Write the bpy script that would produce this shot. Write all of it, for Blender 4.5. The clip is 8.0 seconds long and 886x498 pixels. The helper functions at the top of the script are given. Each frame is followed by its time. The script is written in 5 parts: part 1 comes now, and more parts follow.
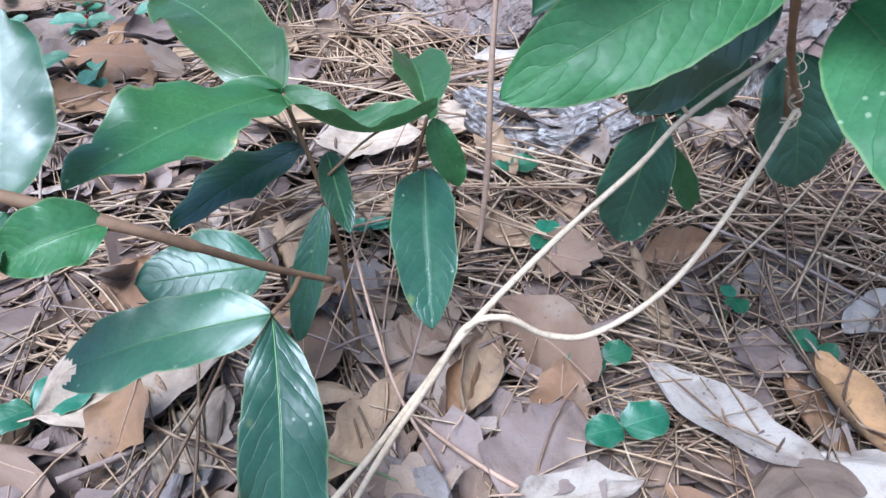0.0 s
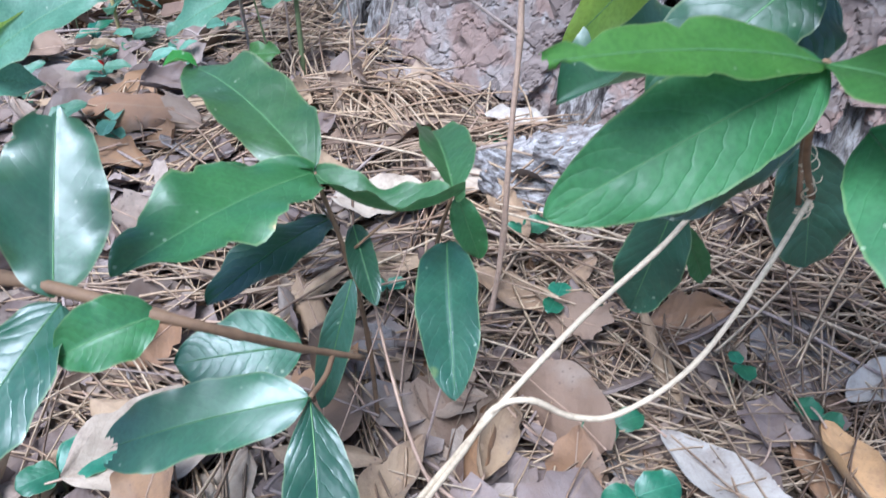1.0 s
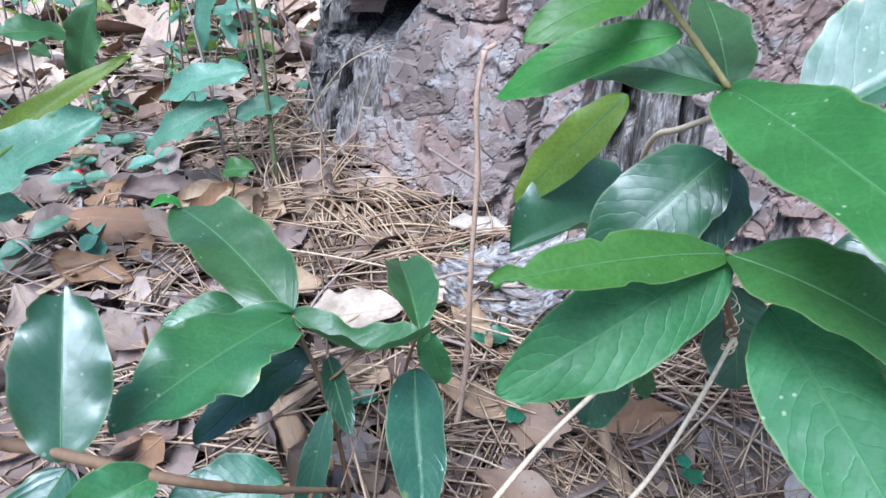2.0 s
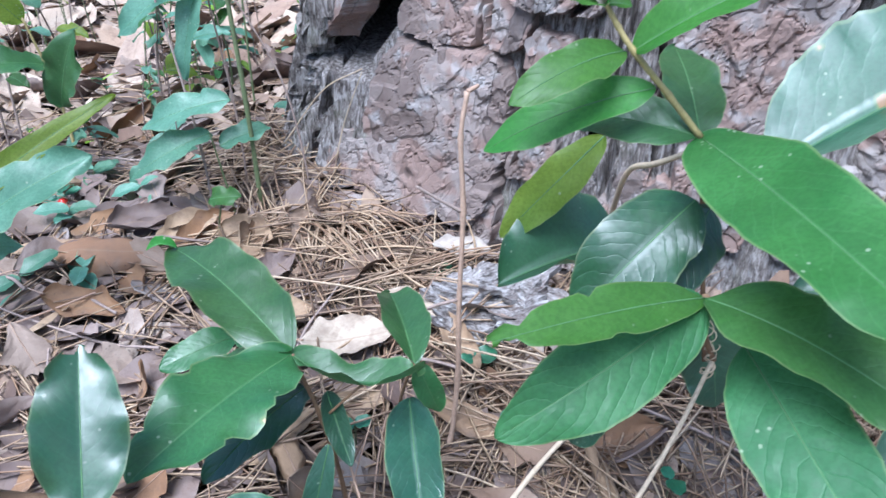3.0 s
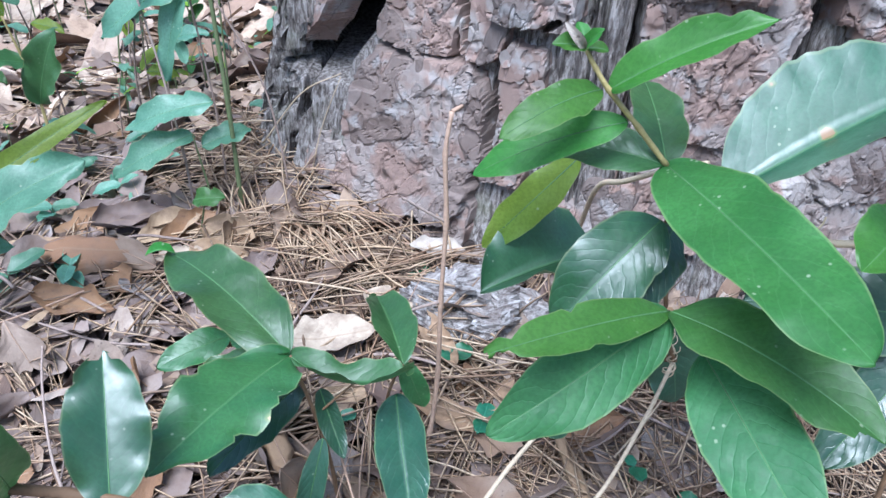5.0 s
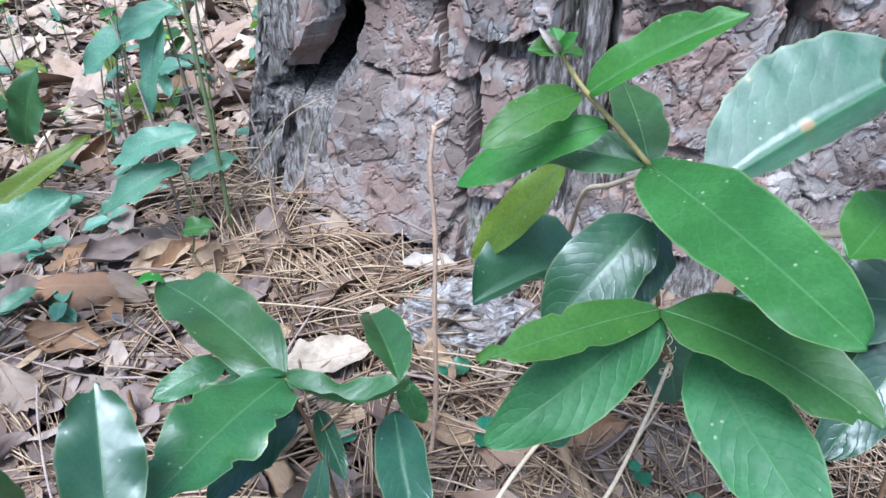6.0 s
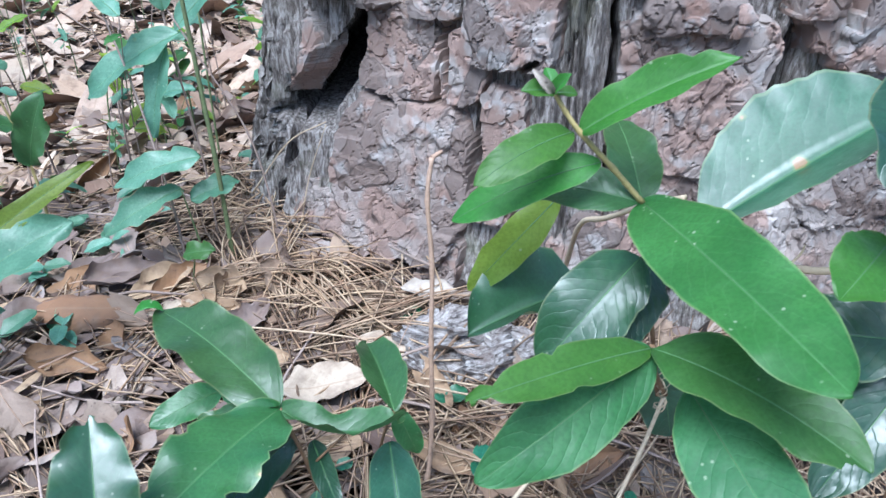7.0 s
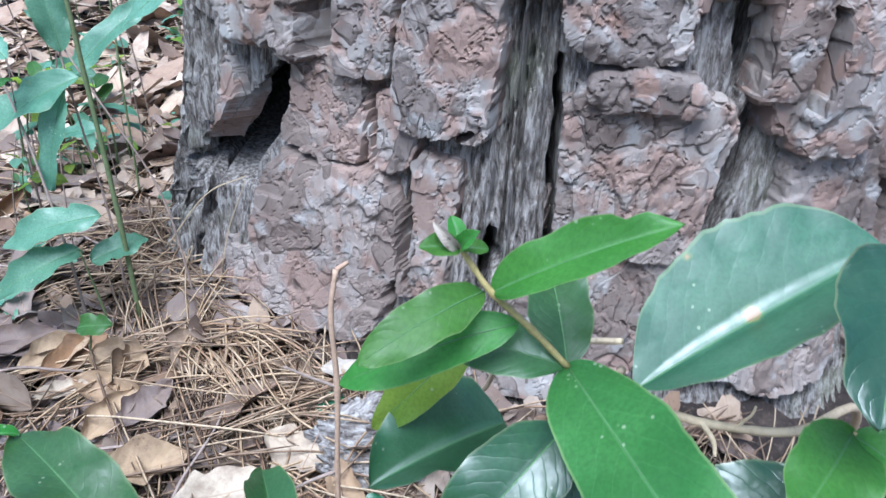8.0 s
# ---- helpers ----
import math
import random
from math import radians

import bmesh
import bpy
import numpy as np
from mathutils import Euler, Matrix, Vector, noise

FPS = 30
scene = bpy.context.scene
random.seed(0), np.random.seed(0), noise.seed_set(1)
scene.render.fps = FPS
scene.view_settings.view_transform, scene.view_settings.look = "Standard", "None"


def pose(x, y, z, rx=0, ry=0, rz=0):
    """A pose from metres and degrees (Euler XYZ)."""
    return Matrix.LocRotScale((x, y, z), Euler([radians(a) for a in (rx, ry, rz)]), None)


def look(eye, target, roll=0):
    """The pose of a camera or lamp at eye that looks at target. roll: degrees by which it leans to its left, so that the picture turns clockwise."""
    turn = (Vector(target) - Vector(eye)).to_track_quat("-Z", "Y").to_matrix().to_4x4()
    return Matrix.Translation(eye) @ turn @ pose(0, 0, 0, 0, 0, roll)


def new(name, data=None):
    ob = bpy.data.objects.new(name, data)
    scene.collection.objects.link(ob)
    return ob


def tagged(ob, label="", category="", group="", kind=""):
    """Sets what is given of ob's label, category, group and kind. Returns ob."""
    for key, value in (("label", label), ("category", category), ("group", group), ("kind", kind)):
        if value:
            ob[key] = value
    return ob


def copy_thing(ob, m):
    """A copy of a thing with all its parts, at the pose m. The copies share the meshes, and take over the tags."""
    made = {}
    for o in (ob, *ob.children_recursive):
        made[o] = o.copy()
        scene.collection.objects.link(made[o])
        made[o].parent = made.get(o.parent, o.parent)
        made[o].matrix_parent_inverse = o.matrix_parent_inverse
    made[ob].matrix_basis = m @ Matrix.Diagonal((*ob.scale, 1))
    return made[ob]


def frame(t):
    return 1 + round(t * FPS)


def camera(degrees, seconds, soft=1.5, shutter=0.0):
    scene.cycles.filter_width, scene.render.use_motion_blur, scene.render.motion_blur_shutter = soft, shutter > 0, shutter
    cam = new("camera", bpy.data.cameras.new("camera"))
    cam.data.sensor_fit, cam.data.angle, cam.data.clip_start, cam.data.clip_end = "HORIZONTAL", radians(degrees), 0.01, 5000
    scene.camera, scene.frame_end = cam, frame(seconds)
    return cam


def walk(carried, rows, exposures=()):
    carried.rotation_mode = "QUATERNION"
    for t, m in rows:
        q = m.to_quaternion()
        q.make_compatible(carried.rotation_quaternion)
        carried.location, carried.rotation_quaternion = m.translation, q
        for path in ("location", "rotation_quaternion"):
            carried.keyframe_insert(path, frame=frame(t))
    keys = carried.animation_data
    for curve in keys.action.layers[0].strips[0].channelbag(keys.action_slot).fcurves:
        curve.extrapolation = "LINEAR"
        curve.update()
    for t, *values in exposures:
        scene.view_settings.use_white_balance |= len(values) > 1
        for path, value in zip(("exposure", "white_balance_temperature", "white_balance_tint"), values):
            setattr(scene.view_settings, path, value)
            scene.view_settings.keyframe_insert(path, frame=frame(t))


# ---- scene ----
cam = camera(59.0, 8.0, soft=1.5, shutter=0.4)
PATH = [
    (0, (0.02, 0.002, 0.236), (-0.068, 1.61, -0.951), -1.4),
    (0.5, (0.014, 0.003, 0.242), (-0.063, 1.621, -0.931), -0.3),
    (1, (0.008, 0.005, 0.257), (-0.054, 1.645, -0.887), -0.0),
    (1.5, (0.01, -0.003, 0.28), (0.007, 1.686, -0.791), 0.3),
    (1.7, (0.011, -0.002, 0.289), (0.019, 1.716, -0.734), 0.5),
    (2.8, (0.004, -0.005, 0.315), (0.049, 1.701, -0.727), -1.1),
    (3, (0.004, -0.006, 0.32), (0.079, 1.704, -0.716), -0.6),
    (3.5, (0.003, -0.014, 0.331), (0.135, 1.692, -0.704), 0.5),
    (4, (-0.009, -0.017, 0.337), (0.13, 1.7, -0.678), 1.7),
    (4.5, (-0.008, -0.019, 0.343), (0.145, 1.678, -0.704), 1.5),
    (4.7, (-0.009, -0.021, 0.343), (0.164, 1.659, -0.727), 2.1),
    (6, (-0.006, -0.024, 0.34), (0.184, 1.684, -0.683), -1.5),
    (6.5, (-0.006, -0.021, 0.342), (0.2, 1.695, -0.665), -1.3),
    (7, (-0.002, -0.023, 0.347), (0.18, 1.707, -0.64), -1.2),
    (7.5, (0.016, 0.016, 0.362), (0.331, 1.718, -0.64), 0.7),
    (8, (0.028, 0.042, 0.369), (0.308, 1.754, -0.627), 1.6),
]
walk(cam, [(t, look(eye, target, roll)) for t, eye, target, roll in PATH], [(0.0, 1.17, 5050, 12), (1.5, 1.22, 5050, 10), (3.2, 1.16, 5080, 11), (8.0, 1.14, 5120, 7)])

# ---------------------------------------------------------------- light
world = bpy.data.worlds.new("sky")
scene.world = world
world.use_nodes = True
wn = world.node_tree
sky = wn.nodes.new("ShaderNodeTexSky")
sky.sky_type = "NISHITA"
sky.sun_disc = False
sky.sun_elevation = radians(64)
sky.sun_rotation = radians(206)
sky.air_density, sky.dust_density, sky.ozone_density = 1.0, 2.5, 1.0
wn.nodes["Background"].inputs["Strength"].default_value = 0.095
wn.links.new(sky.outputs[0], wn.nodes["Background"].inputs["Color"])
sun = new("sun", bpy.data.lights.new("sun", "SUN"))
sun.data.energy, sun.data.angle, sun.data.color = 3.3, radians(36), (1.0, 0.96, 0.91)
sun.matrix_world = look((-0.6, -0.9, 2.7), (0, 0.3, 0))


# ---------------------------------------------------------------- small noise kit
def lattice(ix, iy, seed):
    h = (ix * 374761393 + iy * 668265263 + seed * 974711) & 0xFFFFFFFF
    h = ((h ^ (h >> 13)) * 1274126177) & 0xFFFFFFFF
    return ((h ^ (h >> 16)) & 0xFFFF) / 65535.0


def vnoise(x, y, seed=0):
    """Smooth value noise, 0 to 1, on arrays."""
    x, y = np.asarray(x, float), np.asarray(y, float)
    ix, iy = np.floor(x).astype(np.int64), np.floor(y).astype(np.int64)
    fx, fy = x - ix, y - iy
    fx, fy = fx * fx * (3 - 2 * fx), fy * fy * (3 - 2 * fy)
    a, b = lattice(ix, iy, seed), lattice(ix + 1, iy, seed)
    c, d = lattice(ix, iy + 1, seed), lattice(ix + 1, iy + 1, seed)
    return (a * (1 - fx) + b * fx) * (1 - fy) + (c * (1 - fx) + d * fx) * fy


def fbm(x, y, seed=0, octaves=4):
    total, amp, norm = 0.0, 1.0, 0.0
    for k in range(octaves):
        total = total + amp * vnoise(x * 2 ** k, y * 2 ** k, seed + 17 * k)
        norm += amp
        amp *= 0.5
    return total / norm


def cells(x, y, seed=0):
    """Irregular cells on arrays: each cell's own value, and how far inside it a point lies."""
    ix, iy = np.floor(x).astype(np.int64), np.floor(y).astype(np.int64)
    best, second, value = np.full(x.shape, 9.0), np.full(x.shape, 9.0), np.zeros(x.shape)
    for dx in (-1, 0, 1):
        for dy in (-1, 0, 1):
            cx, cy = ix + dx, iy + dy
            d = np.hypot(cx + lattice(cx, cy, seed) - x, cy + lattice(cx, cy, seed + 7) - y)
            val = lattice(cx, cy, seed + 13)
            near = d < best
            second = np.where(near, best, np.minimum(second, d))
            value = np.where(near, val, value)
            best = np.where(near, d, best)
    return value, second - best


def smooth(a, b, x):
    t = np.clip((x - a) / (b - a), 0, 1)
    return t * t * (3 - 2 * t)


# ---------------------------------------------------------------- materials
def material(name):
    m = bpy.data.materials.new(name)
    m.use_nodes = True
    return m, m.node_tree, m.node_tree.nodes["Principled BSDF"]


def node(nt, kind, **sockets):
    n = nt.nodes.new(kind)
    for key, value in sockets.items():
        if hasattr(value, "is_output"):
            nt.links.new(value, n.inputs[key.replace("_", " ")])
        else:
            n.inputs[key.replace("_", " ")].default_value = value
    return n


def math_node(nt, op, a, b=0.0, c=0.0):
    n = nt.nodes.new("ShaderNodeMath")
    n.operation = op
    for k, v in enumerate((a, b, c)):
        if hasattr(v, "is_output"):
            nt.links.new(v, n.inputs[k])
        else:
            n.inputs[k].default_value = v
    return n.outputs[0]


def step_node(nt, x, lo, hi, to_lo=0.0, to_hi=1.0):
    n = nt.nodes.new("ShaderNodeMapRange")
    n.interpolation_type = "SMOOTHSTEP"
    nt.links.new(x, n.inputs[0])
    for k, v in zip((1, 2, 3, 4), (lo, hi, to_lo, to_hi)):
        n.inputs[k].default_value = v
    return n.outputs[0]


def ramp(nt, x, stops):
    n = nt.nodes.new("ShaderNodeValToRGB")
    nt.links.new(x, n.inputs[0])
    e = n.color_ramp.elements
    while len(e) < len(stops):
        e.new(0.5)
    for el, (p, c) in zip(e, stops):
        el.position, el.color = p, (*c, 1)
    return n.outputs[0]


def mix(nt, fac, a, b, blend="MIX"):
    n = nt.nodes.new("ShaderNodeMix")
    n.data_type, n.blend_type = "RGBA", blend
    for k, v in ((0, fac), (6, a), (7, b)):
        if hasattr(v, "is_output"):
            nt.links.new(v, n.inputs[k])
        else:
            n.inputs[k].default_value = (*v, 1) if isinstance(v, tuple) else v
    return n.outputs[2]


def coords(nt, kind="Object", scale=(1, 1, 1)):
    tc = nt.nodes.new("ShaderNodeTexCoord")
    mp = nt.nodes.new("ShaderNodeMapping")
    mp.inputs["Scale"].default_value = scale
    nt.links.new(tc.outputs[kind], mp.inputs[0])
    return mp.outputs[0]


def noise_node(nt, vec, scale, detail=4.0, rough=0.55, distortion=0.0):
    return node(nt, "ShaderNodeTexNoise", Vector=vec, Scale=scale, Detail=detail, Roughness=rough, Distortion=distortion).outputs[0]


def bump(nt, height, strength, distance, below=None):
    n = node(nt, "ShaderNodeBump", Height=height, Strength=strength, Distance=distance)
    if below is not None:
        nt.links.new(below, n.inputs["Normal"])
    return n.outputs[0]


def leaf_material(name, colour, colour2, gloss, spots=0.0, through_light=0.3, veins=10.0, relief=1.0, spec=0.7, wax=0.0):
    """A living leaf: pale midrib and side veins, quilted surface, a few brown spots, light passing through."""
    m, nt, b = material(name)
    uv = nt.nodes.new("ShaderNodeTexCoord").outputs["UV"]
    sep = nt.nodes.new("ShaderNodeSeparateXYZ")
    nt.links.new(uv, sep.inputs[0])
    u, v = sep.outputs[0], sep.outputs[1]
    off = math_node(nt, "ABSOLUTE", math_node(nt, "SUBTRACT", v, 0.5))
    rib = step_node(nt, off, 0.006, 0.022, 1.0, 0.0)
    wob = math_node(nt, "MULTIPLY", noise_node(nt, coords(nt, "UV"), 4.0, 3.0), 1.1)
    bend = math_node(nt, "MULTIPLY", math_node(nt, "POWER", off, 1.5), 7.0)
    stagger = math_node(nt, "MULTIPLY", math_node(nt, "GREATER_THAN", v, 0.5), 0.43)
    ph = math_node(nt, "ADD", math_node(nt, "ADD", math_node(nt, "SUBTRACT", math_node(nt, "MULTIPLY", u, veins), bend), wob), stagger)
    saw = math_node(nt, "PINGPONG", ph, 0.5)
    side = step_node(nt, saw, 0.0, 0.075, 1.0, 0.0)
    dome = math_node(nt, "POWER", math_node(nt, "MULTIPLY", saw, 2.0), 0.55)
    edge = step_node(nt, off, 0.47, 0.488)
    obj = coords(nt)
    large = noise_node(nt, obj, 45.0, 3.0)
    fine = noise_node(nt, obj, 700.0, 3.0)
    rnd = nt.nodes.new("ShaderNodeObjectInfo").outputs["Random"]
    col = mix(nt, step_node(nt, large, 0.35, 0.65), colour, colour2)
    col = mix(nt, step_node(nt, fine, 0.35, 0.7, 0.0, 0.4), col, tuple(c * 0.62 for c in colour))
    pale = tuple(min(1, c * 1.6 + 0.05) for c in colour2)
    col = mix(nt, math_node(nt, "MULTIPLY", side, 0.08), col, pale)
    col = mix(nt, math_node(nt, "MULTIPLY", rib, 0.3), col, pale)
    col = mix(nt, math_node(nt, "MULTIPLY", edge, 0.3), col, (0.28, 0.32, 0.14))
    if spots > 0:
        vec = mix(nt, 0.0025, obj, node(nt, "ShaderNodeTexNoise", Vector=obj, Scale=260.0, Detail=3.0).outputs["Color"], "ADD")
        blot = node(nt, "ShaderNodeTexVoronoi", Vector=vec, Scale=58.0)
        pick = node(nt, "ShaderNodeSeparateColor", Color=blot.outputs["Color"])
        size = step_node(nt, pick.outputs[0], 1.0 - 0.42 * spots, 1.0, 0.0, 0.17)
        near = math_node(nt, "SUBTRACT", size, blot.outputs["Distance"])
        halo = step_node(nt, near, -0.07, 0.01, 0.0, 0.4)
        col = mix(nt, math_node(nt, "MULTIPLY", halo, math_node(nt, "GREATER_THAN", size, 0.02)), col, (0.22, 0.24, 0.06))
        col = mix(nt, step_node(nt, near, 0.0, 0.025), col, mix(nt, pick.outputs[1], (0.42, 0.27, 0.12), (0.2, 0.1, 0.05)))
        tiny = node(nt, "ShaderNodeTexVoronoi", Vector=obj, Scale=260.0)
        dot = math_node(nt, "MULTIPLY", step_node(nt, tiny.outputs["Distance"], 0.1, 0.2, 1.0, 0.0), step_node(nt, noise_node(nt, obj, 70.0, 1.0), 0.6, 0.64))
        col = mix(nt, math_node(nt, "MULTIPLY", dot, 0.35), col, (0.5, 0.55, 0.4))
    hue = node(nt, "ShaderNodeHueSaturation", Color=col)
    nt.links.new(step_node(nt, rnd, 0, 1, 0.485, 0.515), hue.inputs["Hue"])
    nt.links.new(step_node(nt, rnd, 0, 1, 0.8, 1.2), hue.inputs["Value"])
    nt.links.new(hue.outputs[0], b.inputs["Base Color"])
    b.inputs["Roughness"].default_value = gloss
    nt.links.new(step_node(nt, noise_node(nt, obj, 130.0, 3.0), 0.3, 0.7, gloss - 0.06, gloss + 0.12), b.inputs["Roughness"])
    b.inputs["Specular IOR Level"].default_value = spec
    b.inputs["Coat Weight"].default_value, b.inputs["Coat Roughness"].default_value = wax, gloss + 0.06
    quilt = math_node(nt, "MULTIPLY", dome, step_node(nt, off, 0.0, 0.1))
    net = node(nt, "ShaderNodeTexVoronoi", Vector=mix(nt, 0.01, obj, node(nt, "ShaderNodeTexNoise", Vector=obj, Scale=120.0).outputs["Color"], "ADD"), Scale=230.0)
    net.feature = "SMOOTH_F1"
    h = math_node(nt, "ADD", math_node(nt, "MULTIPLY", quilt, 0.13 * relief), math_node(nt, "MULTIPLY", noise_node(nt, obj, 85.0, 3.0), 1.0))
    h = math_node(nt, "SUBTRACT", h, math_node(nt, "MULTIPLY", net.outputs["Distance"], 0.3))
    h = math_node(nt, "SUBTRACT", h, math_node(nt, "MULTIPLY", side, 0.06 * relief))
    h = math_node(nt, "SUBTRACT", h, math_node(nt, "MULTIPLY", rib, 0.2))
    nt.links.new(bump(nt, h, min(0.8, 0.3 * relief), 0.0012), b.inputs["Normal"])
    tr = nt.nodes.new("ShaderNodeBsdfTranslucent")
    tc = node(nt, "ShaderNodeHueSaturation", Color=hue.outputs[0])
    tc.inputs["Value"].default_value = 1.75
    tc.inputs["Hue"].default_value = 0.485
    nt.links.new(tc.outputs[0], tr.inputs["Color"])
    ms = nt.nodes.new("ShaderNodeMixShader")
    ms.inputs[0].default_value = through_light
    nt.links.new(b.outputs[0], ms.inputs[1])
    nt.links.new(tr.outputs[0], ms.inputs[2])
    nt.links.new(ms.outputs[0], nt.nodes["Material Output"].inputs["Surface"])
    return m


LEAF_BRIGHT = leaf_material("leaf_bright", (0.042, 0.122, 0.026), (0.056, 0.152, 0.034), 0.44, 0.55, 0.3, relief=1.0, spec=0.45)
LEAF_YOUNG = leaf_material("leaf_young", (0.05, 0.172, 0.024), (0.07, 0.215, 0.034), 0.44, 0.4, 0.34, spec=0.45)
LEAF_MID = leaf_material("leaf_mid", (0.036, 0.112, 0.032), (0.05, 0.142, 0.042), 0.38, 0.12, 0.24, relief=1.1, spec=0.7)
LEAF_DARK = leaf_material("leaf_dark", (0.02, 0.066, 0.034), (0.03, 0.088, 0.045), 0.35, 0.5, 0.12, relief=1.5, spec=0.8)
LEAF_GLOSS = leaf_material("leaf_gloss", (0.024, 0.08, 0.038), (0.036, 0.11, 0.05), 0.38, 0.35, 0.15, relief=1.3, spec=0.7, wax=0.2)
LEAF_SHEEN = leaf_material("leaf_sheen", (0.03, 0.1, 0.042), (0.042, 0.13, 0.056), 0.38, 0.3, 0.3, relief=0.7, spec=1.0, wax=0.5)
# yellow-green, brightened in the colour too for light coming through from behind
LEAF_YELLOW = leaf_material("leaf_yellow", (0.17, 0.29, 0.032), (0.22, 0.36, 0.045), 0.5, 0.2, 0.65)
LEAF_DULL = leaf_material("leaf_dull", (0.042, 0.14, 0.044), (0.058, 0.175, 0.056), 0.5, 0.3, 0.33, relief=1.7, spec=0.4)
# sky reflection on the far leaves, put into the colour as paler, bluer green
LEAF_FAR_SKYLIT = leaf_material("leaf_far_skylit", (0.085, 0.2, 0.125), (0.14, 0.28, 0.185), 0.42, 0.3, 0.3, spec=0.5)
LEAF_SMALL = leaf_material("leaf_small", (0.015, 0.11, 0.055), (0.03, 0.16, 0.075), 0.42, 0.0, 0.15, veins=5.0)


def dry_material(name, stops, rough=0.75, spots=True):
    """A fallen leaf: colour by the single leaf, veins, blotches."""
    m, nt, b = material(name)
    uv = nt.nodes.new("ShaderNodeTexCoord").outputs["UV"]
    sep = nt.nodes.new("ShaderNodeSeparateXYZ")
    nt.links.new(uv, sep.inputs[0])
    off = math_node(nt, "ABSOLUTE", math_node(nt, "SUBTRACT", sep.outputs[1], 0.5))
    rib = step_node(nt, off, 0.008, 0.03, 1.0, 0.0)
    ph = math_node(nt, "SUBTRACT", math_node(nt, "MULTIPLY", sep.outputs[0], 9.0), math_node(nt, "MULTIPLY", off, 4.0))
    saw = math_node(nt, "PINGPONG", ph, 0.5)
    side = step_node(nt, saw, 0.0, 0.06, 1.0, 0.0)
    obj = coords(nt)
    rnd = nt.nodes.new("ShaderNodeObjectInfo").outputs["Random"]
    isl = nt.nodes.new("ShaderNodeNewGeometry").outputs["Random Per Island"]
    pick = math_node(nt, "FRACT", math_node(nt, "ADD", rnd, isl))
    col = ramp(nt, pick, stops)
    blotch = noise_node(nt, obj, 60.0, 5.0, 0.65)
    col = mix(nt, step_node(nt, blotch, 0.42, 0.72, 0.0, 0.6), col, (0.12, 0.07, 0.045))
    col = mix(nt, step_node(nt, noise_node(nt, obj, 28.0, 3.0), 0.5, 0.75, 0.0, 0.28), col, (0.5, 0.44, 0.36))
    fine = noise_node(nt, obj, 900.0, 3.0, 0.7)
    col = mix(nt, step_node(nt, fine, 0.5, 0.8, 0.0, 0.35), col, (0.1, 0.065, 0.05))
    if spots:
        vor = node(nt, "ShaderNodeTexVoronoi", Vector=obj, Scale=330.0)
        dot = math_node(nt, "MULTIPLY", step_node(nt, vor.outputs["Distance"], 0.12, 0.25, 1.0, 0.0), step_node(nt, noise_node(nt, obj, 50.0, 1.0), 0.52, 0.6))
        col = mix(nt, math_node(nt, "MULTIPLY", dot, 0.7), col, (0.07, 0.045, 0.035))
    col = mix(nt, math_node(nt, "MULTIPLY", side, 0.18), col, (0.2, 0.13, 0.08))
    col = mix(nt, math_node(nt, "MULTIPLY", rib, 0.4), col, (0.22, 0.15, 0.09))
    nt.links.new(col, b.inputs["Base Color"])
    b.inputs["Roughness"].default_value = rough
    h = math_node(nt, "ADD", math_node(nt, "MULTIPLY", blotch, 1.2), math_node(nt, "ADD", math_node(nt, "MULTIPLY", saw, 0.35), math_node(nt, "MULTIPLY", fine, 0.5)))
    nt.links.new(bump(nt, h, 0.6, 0.001), b.inputs["Normal"])
    return m


DRY = dry_material("dry_leaf", ((0.0, (0.17, 0.105, 0.065)), (0.2, (0.32, 0.235, 0.165)), (0.38, (0.085, 0.052, 0.036)), (0.58, (0.165, 0.12, 0.108)), (0.78, (0.35, 0.285, 0.23)), (1.0, (0.18, 0.115, 0.075))))
DRY_TAN = dry_material("dry_leaf_tan", ((0.0, (0.27, 0.175, 0.1)), (1.0, (0.37, 0.265, 0.16))))
DRY_PALE = dry_material("dry_leaf_pale", ((0.0, (0.31, 0.27, 0.22)), (1.0, (0.44, 0.39, 0.33))))
DRY_CREAM = dry_material("dry_leaf_cream", ((0.0, (0.37, 0.295, 0.215)), (1.0, (0.47, 0.385, 0.29))), spots=False)
DRY_ORANGE = dry_material("dry_leaf_orange", ((0.0, (0.42, 0.24, 0.1)), (1.0, (0.48, 0.29, 0.13))))
# dry_leaf made lighter: stronger light further off is put into the colours
DRY_FAR_LIT = dry_material("dry_leaf_far_lit", ((0.0, (0.4, 0.28, 0.19)), (0.3, (0.54, 0.43, 0.33)), (0.5, (0.2, 0.12, 0.08)), (0.75, (0.46, 0.36, 0.28)), (1.0, (0.3, 0.2, 0.14))))
DRY_BROWN = dry_material("dry_leaf_brown", ((0.0, (0.19, 0.1, 0.05)), (1.0, (0.27, 0.155, 0.075))))
DRY_MAUVE = dry_material("dry_leaf_mauve", ((0.0, (0.115, 0.082, 0.07)), (1.0, (0.24, 0.185, 0.16))), spots=False)


